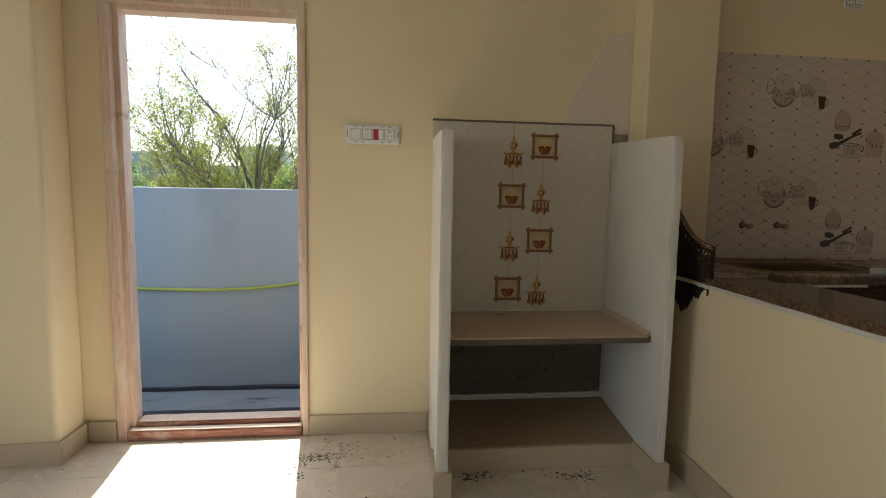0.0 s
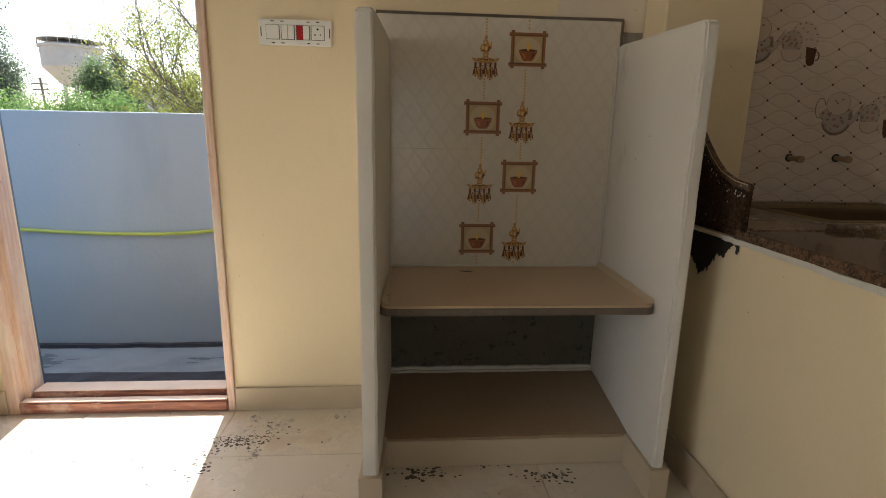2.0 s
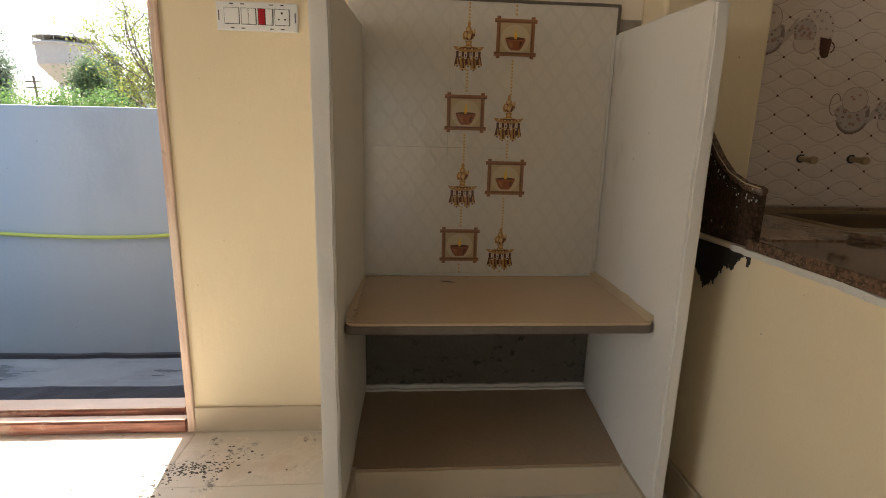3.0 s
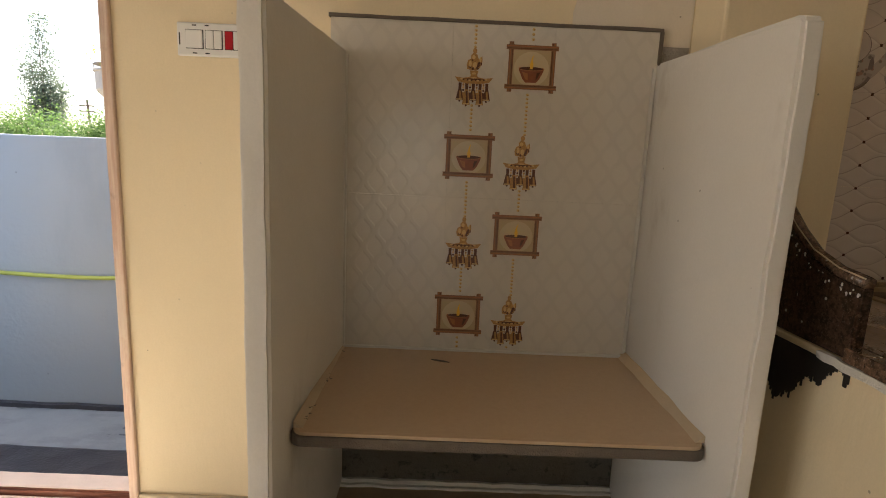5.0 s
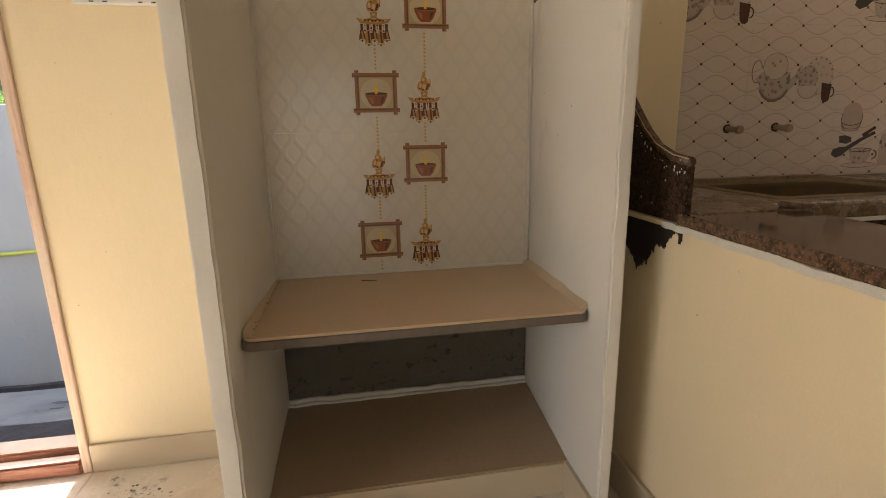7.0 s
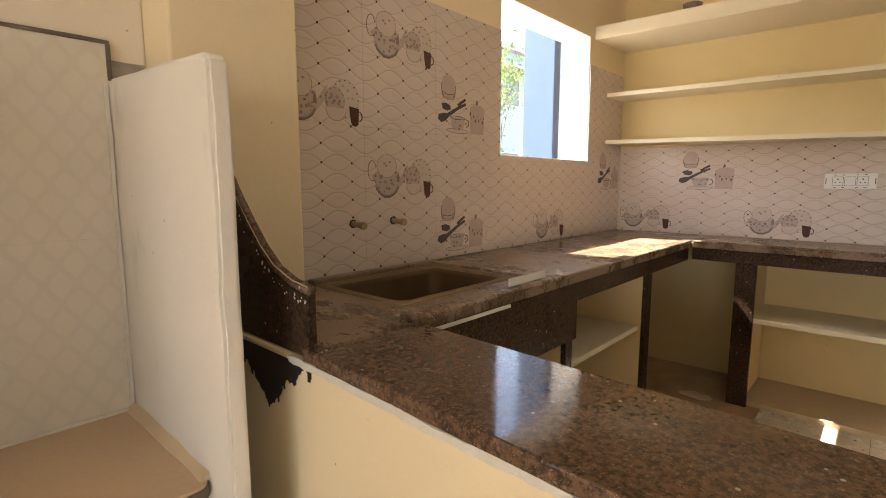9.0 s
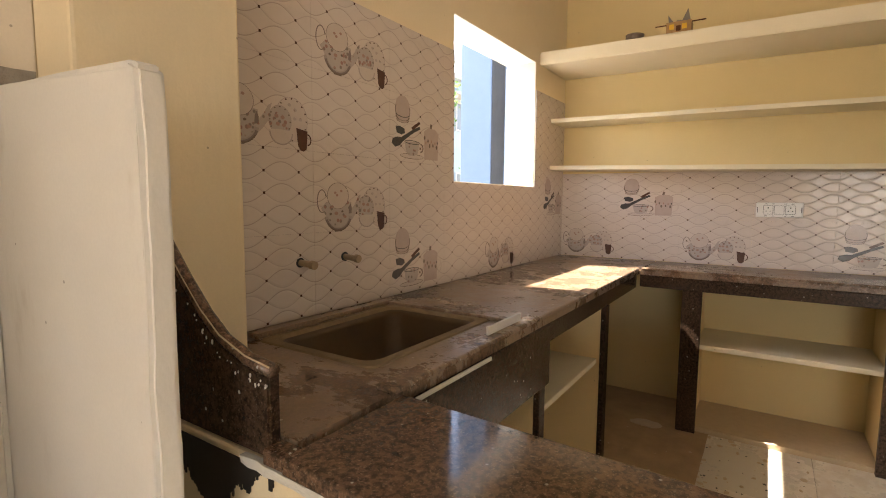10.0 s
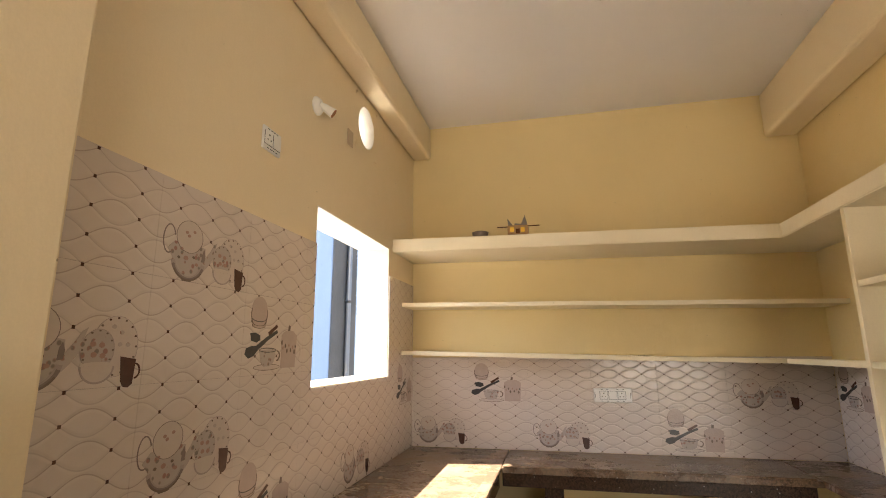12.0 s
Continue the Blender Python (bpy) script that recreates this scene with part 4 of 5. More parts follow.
# water pipes out of the wall
for x, z in ((1.936, 1.102), (2.139, 1.104)):
    p = thing("water_pipe", (x, YN - 0.01, z), "short capped water pipe sticking out of the tiles", "pipe", "pipes over the sink")
    bm = bmesh.new()
    add_tube(bm, [(x, YN - 0.009, z), (x, YN - 0.062, z - 0.004)], 0.0105, 14)
    add_tube(bm, [(x, YN - 0.062, z - 0.0035), (x, YN - 0.078, z - 0.0045)], 0.0145, 8)
    part("stub", bm, M_BRASS, p, smooth=False)
    bm = bmesh.new()
    add_tube(bm, [(x, YN - 0.0085, z), (x, YN - 0.012, z)], 0.0165, 14)
    part("hole_rim", rough_edges(bm, 0.002, 60, 0.03), M_DARK, p, "dark broken hole in the tile")


# open base units: plastered partitions with granite faces, shelves and back
def base_unit(name, at, panels, faces, label):
    t = thing(name, at, label, "base unit", "open base units")
    for n, r in panels:
        part(n, box(*r, 0.002, 1), M_SHELF if "shelf" in n else M_PUTTY if "bottom" in n else M_UNIT_BOUNCE, t)
    for r in faces:
        part("granite_face", box(*r, 0.003, 1), M_GRANITE_UPRIGHT, t, "darkened granite facing strip")


base_unit("base_unit", (2.75, 2.05, 0), (("side", (2.416, 1.732, 0.0, 2.456, YN, 0.87)), ("shelf", (2.458, 1.745, 0.523, 3.225, YN, 0.548)), ("side", (3.227, 1.732, 0.0, 3.275, YN, 0.87)), ("bottom", (2.458, 1.74, 0.0, 3.225, YN, 0.04))),
          ((2.414, 1.708, 0.0, 2.464, 1.7315, 0.671), (3.222, 1.708, 0.0, 3.285, 1.7315, 0.808)), "open plastered base unit with one shelf below the worktop")
base_unit("base_unit", (4.15, 1.0, 0), (("side", (3.915, 1.395, 0.0, XE, 1.445, 0.87)), ("shelf", (3.93, 0.57, 0.48, XE, 1.393, 0.508)), ("side", (3.915, 0.51, 0.0, XE, 0.568, 0.87)), ("bottom", (3.92, 0.57, 0.0, XE, 1.393, 0.03))),
          ((3.885, 1.368, 0.0, 3.914, 1.468, 0.814), (3.885, 0.477, 0.0, 3.914, 0.586, 0.814)), "open plastered base unit with one shelf below the worktop")
solid("corner_screed", rough_edges(box(3.286, 1.30, -0.002, XE, YN, 0.004), 0.0015, 7, 0.08), M_EARTH, "brown dusty cement bed under the corner worktop", "screed")
base_unit("base_unit", (4.15, 0.1, 0), (("bottom", (3.93, YK, 0.0, XE, 0.50, 0.03)), ("shelf", (3.93, YK, 0.48, XE, 0.508, 0.508))), (), "open plastered corner base unit below the worktop")

# wall shelves
def sag(bm, drop):
    """Hand-cast shelves that fall a little from the tiled wall to the far corner."""
    for v in bm.verts:
        v.co.z -= drop * (YN - v.co.y) / 2.2
    return bm


outline = [(3.905, YN), (3.905, 0.150), (2.3, 0.150), (2.3, YK), (XE, YK), (XE, YN)]
top_bm = prism(outline, "z", 2.163, 2.243)
bmesh.ops.bevel(top_bm, geom=top_bm.edges[:], offset=0.005, segments=2, affect="EDGES")
solid("wall_shelf", sag(rough_edges(top_bm, 0.002, 5, 0.12), 0.029), M_SHELF, "deep cream concrete shelf running round the kitchen", "shelf")
for z, y_end, x_end, drop in ((1.532, 0.135, XE, 0.055), (1.842, YK, 3.325, 0.036)):
    solid("wall_shelf", sag(rough_edges(boxes((4.10, y_end, z - 0.012, XE, YN, z + 0.014)), 0.002, 7, 0.1), drop), M_SHELF, "thin cream-painted wall shelf on the end wall", "shelf", group="kitchen wall shelves")
    solid("wall_shelf", sag(rough_edges(boxes((2.3, YK, z - 0.012, x_end, 0.134, z + 0.014)), 0.002, 7, 0.1), drop), M_SHELF, "thin cream-painted wall shelf beside a divider", "shelf", group="kitchen wall shelves")
solid("shelf_divider", rough_edges(box(3.326, YK, ZT, 3.354, 0.140, 2.136), 0.002, 7, 0.12), M_SHELF, "upright cream-painted divider between the shelves", "divider")


# ---- outside ----
M_GROUND = plain("dry_earth_ground", (0.26, 0.21, 0.14), 0.95, 0.3, 0.6, 0.01)
M_BARK = plain("grey_bark", (0.13, 0.105, 0.085), 0.9, 0.3, 25, 0.004)
M_TOWER = plain("weathered_tower_concrete", (0.36, 0.35, 0.34), 0.85, 0.12, 1.2, 0.01)
M_HOUSE = plain("pale_blue_house_paint", (0.33, 0.42, 0.48), 0.8, 0.08, 1.5)
M_HOUSE2 = plain("off_white_house_paint", (0.46, 0.47, 0.47), 0.8, 0.08, 1.5)
# Panes kept grey: haze over the far houses is put into their colour.
M_PANE_HAZE = plain("hazy_grey_pane", (0.16, 0.18, 0.20), 0.12, 0.1)


def leaf_material(name, a, b):
    n = Nodes(name)
    geo = n.add("ShaderNodeNewGeometry")
    base = n.mix(geo.outputs["Random Per Island"], a, b)
    m = n.done(base, 0.55)
    n.bsdf.inputs["Subsurface Weight"].default_value = 0.0
    mixer = n.add("ShaderNodeMixShader")
    tr = n.add("ShaderNodeBsdfTranslucent")
    n.put(tr.inputs[0], base)
    mixer.inputs[0].default_value = 0.5
    out = [k for k in n.tree.nodes if k.type == "OUTPUT_MATERIAL"][0]
    n.tree.links.new(n.bsdf.outputs[0], mixer.inputs[1])
    n.tree.links.new(tr.outputs[0], mixer.inputs[2])
    n.tree.links.new(mixer.outputs[0], out.inputs[0])
    return m


M_LEAF_Y = leaf_material("yellow_green_leaf", (0.17, 0.22, 0.05), (0.30, 0.31, 0.08))
M_LEAF_G = leaf_material("green_leaf", (0.09, 0.17, 0.045), (0.16, 0.26, 0.075))
M_LEAF_R = leaf_material("soft_green_leaf", (0.08, 0.13, 0.06), (0.14, 0.20, 0.09))
M_LEAF_E = leaf_material("grey_green_leaf", (0.10, 0.14, 0.10), (0.17, 0.21, 0.15))


def leaves(points, per, spread, size, seed):
    """Small four-cornered leaves scattered in clumps round points."""
    rng = np.random.RandomState(seed)
    pts = np.repeat(np.array(points), per, axis=0)
    pts = pts + rng.normal(0, spread, pts.shape)
    a = rng.normal(size=pts.shape)
    a /= np.linalg.norm(a, axis=1)[:, None]
    b = np.cross(a, rng.normal(size=pts.shape))
    b /= np.linalg.norm(b, axis=1)[:, None]
    s = size * rng.uniform(0.6, 1.3, (len(pts), 1))
    verts = np.stack([pts - a * s, pts + b * s * 0.45, pts + a * s, pts - b * s * 0.45], axis=1).reshape(-1, 3)
    me = bpy.data.meshes.new("crown")
    me.from_pydata(verts.tolist(), [], np.arange(len(verts)).reshape(-1, 4).tolist())
    return me


def tree(name, at, height, spread, seed, per, leaf, leaf_mat, label, trunk=0.11, levels=5, fork=3, clear=0.35, lean=0.0, clump=0.10, upright=0.5, bare=0.0):
    rng = random.Random(seed)
    bm = bmesh.new()
    tips = []

    def limb(p, d, length, radius, level):
        path = [p.copy()]
        steps = 4
        for k in range(steps):
            d = (d + Vector((rng.gauss(0, 0.14), rng.gauss(0, 0.14), rng.gauss(0.05, 0.10)))).normalized()
            path.append(path[-1] + d * length / steps)
        end = radius * (0.62 if level else 0.7)
        add_tube(bm, path, [radius + (end - radius) * k / steps for k in range(steps + 1)], 7 if level < 2 else 4, False)
        if level >= levels - 2:
            tips.extend(path[2:] if level == levels - 1 else path[3:])
        if level == levels - 1:
            return
        for k in range(fork + (1 if level == 0 else 0)):
            t = steps if k == 0 else rng.choice((2, 3, 4)) if level else rng.choice((3, 4))
            side = Vector((rng.gauss(0, 1), rng.gauss(0, 1), 0))
            side = side.normalized() if side.length > 0.01 else Vector((1, 0, 0))
            nd = (d * upright + side * spread * rng.uniform(0.35, 1.0) + Vector((0, 0, 0.28))).normalized()
            limb(path[t], nd, length * rng.uniform(0.55, 0.82), end * rng.uniform(0.5, 0.72), level + 1)
    top = Vector((lean, 0, 1)).normalized()
    limb(Vector(at), top, height * clear, trunk, 0)
    t = thing(name, at, label, "tree")
    part("trunk", bm, M_BARK, t)
    if bare:
        tips = [p for p in tips if rng.random() > bare]
    me = leaves(tips, per, clump, leaf, seed)
    me.materials.append(leaf_mat)
    crown = part("crown", me, None, t)
    crown["kind"] = "stuff"
    return t


def bush(at, rx, ry, rz, seed, count, leaf, mat, label, name="bush", category="bush"):
    rng = random.Random(seed)
    bm = bmesh.new()
    tips = []
    for k in range(26):
        a, e, r = rng.uniform(0, 2 * math.pi), math.asin(rng.uniform(0.0, 1.0)), rng.uniform(0.35, 1.1)
        q = Vector((at[0] + rx * r * math.cos(a) * math.cos(e), at[1] + ry * r * math.sin(a) * math.cos(e), at[2] + rz * r * math.sin(e) + rng.uniform(-0.1, 0.1)))
        base = Vector((at[0] + rng.gauss(0, 0.1), at[1] + rng.gauss(0, 0.1), -3.6))
        mid = base.lerp(q, 0.6) + Vector((0, 0, (q.z - base.z) * 0.2))
        add_tube(bm, [base, mid, q], [0.03, 0.016, 0.005], 4, False)
        tips += [q, mid.lerp(q, 0.5), mid.lerp(q, 0.75)]
    t = thing(name, (at[0], at[1], -3.6), label, category)
    part("trunk", bm, M_BARK, t)
    me = leaves(tips, count, 0.30 * min(rx, rz), leaf, seed)
    me.materials.append(mat)
    part("crown", me, None, t)["kind"] = "stuff"


solid("ground", box(-1500, -1500, -3.9, 1500, 1500, -3.6), M_GROUND, "dry brown earth reaching to the horizon", "ground", "structure")
solid("terrace", rough_edges(box(-6.0, YO, -0.30, 3.96, 3.37, -0.08), 0.002, 5, 0.25), M_TERRACE, "grey damp concrete terrace floor", "terrace", "structure")
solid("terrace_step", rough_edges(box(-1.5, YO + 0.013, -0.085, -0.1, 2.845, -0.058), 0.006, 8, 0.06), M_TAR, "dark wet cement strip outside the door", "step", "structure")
solid("door_step", box(D0, YN + 0.115, -0.006, D1, YO, 0.018), M_TERRACE, "grey cement behind the wooden sill", "step", "structure")
solid("parapet", rough_edges(box(-6.0, 3.232, -0.08, 3.96, 3.36, 1.259, 0.006, 2), 0.0025, 3, 0.2), M_PARAPET, "pale blue-grey painted terrace parapet wall", "parapet", "structure")
solid("parapet_fillet", rough_edges(box(-6.0, 3.205, -0.08, 3.9, 3.232, -0.058), 0.008, 9, 0.05), M_TAR, "dark cement fillet along the parapet", "fillet", "structure")
NX, NY = 5.075, 3.31            # corner of the neighbouring wall seen through the window
neighbour = thing("neighbour_wall", (NX + 0.8, NY + 0.2, -3.6), "pale blue painted outer wall with a bare cement side", "outer wall")
part("wall", box(NX, NY + 0.012, -3.6, NX + 1.7, NY + 0.347, 3.9, 0.004, 1), M_BLUEWALL, neighbour)
# Bare cement; the south side's shade is put into its dark colour.
part("cement_side", rough_edges(box(NX + 0.002, NY, -3.6, NX + 1.7, NY + 0.0115, 3.9), 0.0015, 6, 0.3), M_SHADED_CEMENT, neighbour, "bare grey cement side, darkened for its shade")
drain = thing("drain_pipe", (NX + 0.3, NY - 0.04, -3.6), "thin grey drain pipe fixed to a cement wall", "pipe")
bm = bmesh.new()
add_tube(bm, [(NX + 0.30, NY - 0.026, -3.6), (NX + 0.30, NY - 0.026, 3.6)], 0.024, 12)
part("pipe", bm, M_GREYPIPE, drain, smooth=True)
for z in (1.2, 2.0, 2.8):
    part("clamp", box(NX + 0.268, NY - 0.052, z, NX + 0.332, NY + 0.001, z + 0.02, 0.002, 1), M_SHADED_CEMENT, drain)
solid("white_conduit", box(NX + 0.535, NY - 0.012, 1.98, NX + 0.575, NY - 0.0005, 2.9, 0.003, 1), M_REVEAL, "short pale conduit strip on a cement wall", "conduit")
hose_path = [(-2.9 + 0.1 * k, 3.216, 0.597 + 0.052 * ((-2.9 + 0.1 * k + 1.13) / 0.7) ** 2 * (0.55 if -2.9 + 0.1 * k < -1.13 else 1.25)) for k in range(31)]
bm = bmesh.new()
add_tube(bm, hose_path, 0.0105, 8)
solid("garden_hose", bm, M_HOSE, "yellow-green plastic hose sagging along the parapet", "hose", smooth=True)

# far things
def fan_tree(at, fork_z, stems, reach, seed, label):
    """A tree whose thin stems fan out from a low fork, with fine twigs and few leaves."""
    rng = random.Random(seed)
    bm = bmesh.new()
    tips = []
    fork = Vector((at[0], at[1], fork_z))
    add_tube(bm, [Vector(at), Vector(at).lerp(fork, 0.5) + Vector((0.08, 0, 0)), fork], [0.17, 0.14, 0.12], 9, False)

    def twig(p, d, length, radius, level):
        steps = 5
        path = [p.copy()]
        for k in range(steps):
            d = (d + Vector((rng.gauss(0, 0.10), rng.gauss(0, 0.12), rng.gauss(0.06, 0.07)))).normalized()
            path.append(path[-1] + d * length / steps)
        add_tube(bm, path, [radius * (1 - 0.13 * k) for k in range(steps + 1)], 6 if level == 0 else 4, False)
        if level >= 2:
            tips.extend(path[3:])
        if level == 3:
            return
        for k in range((8, 5, 3)[level]):
            i = rng.choice((1, 2, 3, 4, 5)) if level == 0 else rng.choice((2, 3, 4, 5))
            side = Vector((rng.gauss(0, 0.5), rng.gauss(0, 0.6), rng.gauss(0.1, 0.35)))
            twig(path[i], (d + side).normalized(), length * (0.50, 0.50, 0.5)[level] * rng.uniform(0.7, 1.15), max(0.0055, radius * 0.42), level + 1)
    for k in range(stems):
        a = radians(-80 + 140 * (k + 0.5) / stems + rng.uniform(-4, 4))
        d = Vector((math.sin(a), rng.uniform(-0.5, 0.5), math.cos(a))).normalized()
        twig(fork + Vector((0.06 * math.sin(a), 0, -0.1)), d, reach * rng.uniform(0.9, 1.08) * (0.55 + 0.45 * math.cos(a)), 0.042, 0)
    t = thing("bare_tree", at, label, "tree")
    part("trunk", bm, M_BARK, t)
    kept = [p for p in tips if rng.random() < (0.66 if p.x < at[0] - 1.2 or p.z < 2.2 else 0.36)]
    me = leaves(kept, 10, 0.085, 0.027, seed)
    me.materials.append(M_LEAF_Y)
    part("crown", me, None, t)["kind"] = "stuff"


fan_tree((-2.85, 11.0, -3.6), 0.55, 14, 2.62, 5, "nearly bare spreading tree with few yellow-green leaves")
for x, y, z, w, h, seed in ((-14.25, 20.0, 1.9, 0.62, 3.9, 11), (-18.1, 35.0, 2.9, 0.50, 4.0, 12), (-17.2, 35.2, 2.9, 0.36, 2.5, 15)):
    bush((x, y, z), w, w, h, seed, 110, 0.055 if y < 30 else 0.075, M_LEAF_E, "tall slender tree with drooping grey-green leaves", "slender_tree", "tree")
bush((-18.1, 32.5, 3.8), 1.0, 1.0, 1.4, 13, 150, 0.07, M_LEAF_R, "round-crowned leafy green tree", "round_tree", "tree")
tree("leafy_tree", (10.6, 8.4, -3.6), 8.6, 0.9, 21, 12, 0.055, M_LEAF_G, "bright green leafy tree outside the window", 0.13, 5, 3, 0.40, 0.0, 0.22, 0.5)
for i, (x, y, rx, rz, mat) in enumerate(((-10.4, 14.0, 1.7, 0.92, M_LEAF_G), (-7.7, 14.2, 1.5, 0.75, M_LEAF_G), (-5.4, 13.8, 1.1, 0.55, M_LEAF_Y), (-13.4, 14.5, 1.6, 0.95, M_LEAF_G), (-3.2, 15.0, 1.5, 1.0, M_LEAF_G), (-1.2, 14.6, 1.2, 0.8, M_LEAF_G))):
    bush((x, y, 1.15), rx, 0.9, rz, 40 + i, 330, 0.036, mat, "feathery green shrub showing over the parapet")


def house(x0, y0, x1, y1, top, mat, label, rows, cols):
    h = thing("house", ((x0 + x1) / 2, (y0 + y1) / 2, -3.6), label, "house")
    part("wall", box(x0, y0, -3.6, x1, y1, top), mat, h)
    part("roof", box(x0 - 0.25, y0 - 0.25, top, x1 + 0.25, y1 + 0.25, top + 0.18), M_HOUSE2, h)
    for r in range(rows):
        for c in range(cols):
            cx, cz = x0 + (x1 - x0) * (c + 0.5) / cols, top - 1.5 - 3.0 * r
            w = part("window", boxes((cx - 0.62, y0 - 0.06, cz - 0.62, cx + 0.62, y0 + 0.01, cz - 0.55), (cx - 0.62, y0 - 0.06, cz + 0.55, cx + 0.62, y0 + 0.01, cz + 0.62), (cx - 0.62, y0 - 0.06, cz - 0.55, cx - 0.55, y0 + 0.01, cz + 0.55), (cx + 0.55, y0 - 0.06, cz - 0.55, cx + 0.62, y0 + 0.01, cz + 0.55)), M_HOUSE2, h)
            part("pane", box(cx - 0.55, y0 - 0.03, cz - 0.55, cx + 0.55, y0 - 0.004, cz + 0.55), M_PANE_HAZE, w)
    part("sunshade", box(x0 + 0.3, y0 - 0.6, top - 0.75, x1 - 0.3, y0, top - 0.65), M_HOUSE2, h)


house(-21.5, 40.0, -16.6, 48.0, 4.3, M_HOUSE, "pale blue two-storey house behind trees", 2, 2)
house(-15.6, 44.0, -11.6, 51.0, 3.6, M_HOUSE2, "off-white two-storey house behind trees", 2, 2)
house(-11.3, 40.0, -8.6, 47.0, 4.9, M_HOUSE, "pale blue house with a flat roof", 2, 1)
house(12.4, 12.6, 21.0, 19.0, 6.4, M_HOUSE, "pale blue-grey house with slatted bands behind a leafy tree", 3, 4)
for k in range(26):
    part("slat", box(12.9, 12.44, -0.6 + 0.24 * k, 16.6, 12.58, -0.44 + 0.24 * k), M_HOUSE2, bpy.data.objects["house.003"])


def water_tower(cx, cy):
    t = thing("water_tower", (cx, cy, -3.6), "tall weathered concrete water tower", "water tower")
    tank = bmesh.new()
    add_lathe(tank, [(1.2, 8.2), (2.0, 8.6), (4.1, 11.0), (4.2, 11.2), (4.25, 14.0), (4.5, 14.1), (4.5, 14.4), (2.0, 15.1), (0.4, 15.3)], (cx, cy, 0), 28)
    part("tank", tank, M_TOWER, t)
    for k in range(6):
        a = 2 * math.pi * k / 6
        leg = bmesh.new()
        add_tube(leg, [(cx + 2.1 * math.cos(a), cy + 2.1 * math.sin(a), -3.6), (cx + 1.7 * math.cos(a), cy + 1.7 * math.sin(a), 8.7)], 0.28, 8)
        part("leg", leg, M_TOWER, t)
    for k in range(18):
        a = 2 * math.pi * k / 18
        post = bmesh.new()
        add_tube(post, [(cx + 4.4 * math.cos(a), cy + 4.4 * math.sin(a), 14.38), (cx + 4.4 * math.cos(a), cy + 4.4 * math.sin(a), 15.3)], 0.05, 5)
        part("railing_post", post, M_TOWER, t)
    ring = bmesh.new()
    add_lathe(ring, [(4.36, 15.25), (4.44, 15.25), (4.44, 15.33), (4.36, 15.33)], (cx, cy, 0), 28)
    part("railing", ring, M_TOWER, t)
    part("hatch", boxes((cx + 0.6, cy - 0.5, 14.9, cx + 0.75, cy - 0.35, 16.2), (cx + 1.3, cy - 0.5, 14.8, cx + 1.45, cy - 0.35, 16.2), (cx + 0.6, cy - 0.5, 16.2, cx + 1.45, cy - 0.35, 16.32)), M_TOWER, t)


water_tower(-54.2, 90.0)
pole = thing("power_pole", (-19.1, 30.0, -3.6), "leaning dark power pole with two cross-arms", "power pole")
bm = bmesh.new()
add_tube(bm, [(-19.1, 30.0, -3.6), (-19.5, 30.0, 3.95)], 0.06, 8)
part("mast", bm, M_BARK, pole)
for z, w in ((3.62, 0.40), (3.32, 0.40)):
    part("cross_arm", box(-19.48 - w, 29.86, z - 0.035, -19.48 + w, 29.945, z + 0.035), M_BARK, pole)


# ---- small things indoors ----
def lamp_holder(x, z):
    t = thing("lamp_holder", (x, YN, z), "angled white plastic lamp holder with no bulb", "lamp holder")
    bm = bmesh.new()
    add_lathe(bm, [(0.042, 0.0), (0.042, 0.008), (0.030, 0.022), (0.022, 0.026)], (0, 0, 0), 18)
    bm.transform(pose(x, YN - 0.001, z, 90, 0, 0))
    part("base", bm, M_PLASTIC, t, smooth=False)
    bm = bmesh.new()
    add_tube(bm, [(x, YN - 0.02, z), (x + 0.010, YN - 0.042, z - 0.010), (x + 0.026, YN - 0.072, z - 0.032)], [0.018, 0.018, 0.023], 14)
    part("holder", bm, M_PLASTIC, t)
    bm = bmesh.new()
    add_tube(bm, [(x + 0.0256, YN - 0.0713, z - 0.0315), (x + 0.0268, YN - 0.0740, z - 0.0334)], 0.0205, 14)
    part("contact", bm, M_P_CLAY, t, "dark red-brown socket mouth")


lamp_holder(2.819, 2.615)
solid("junction_cover", box(3.155, YN - 0.006, 2.582, 3.225, YN - 0.0005, 2.667, 0.003, 2), M_PUTTY, "small painted junction cover beside a round vent", "junction cover")

def small_box(cx, cy, z, w, d, h, t=0.0025):
    """An open-topped thin-walled box."""
    return boxes((cx - w / 2, cy - d / 2, z, cx - w / 2 + t, cy + d / 2, z + h), (cx + w / 2 - t, cy - d / 2, z, cx + w / 2, cy + d / 2, z + h),
                 (cx - w / 2 + t, cy - d / 2, z, cx + w / 2 - t, cy - d / 2 + t, z + h), (cx - w / 2 + t, cy + d / 2 - t, z, cx + w / 2 - t, cy + d / 2, z + h),
                 (cx - w / 2 + t, cy - d / 2 + t, z, cx + w / 2 - t, cy + d / 2 - t, z + t))


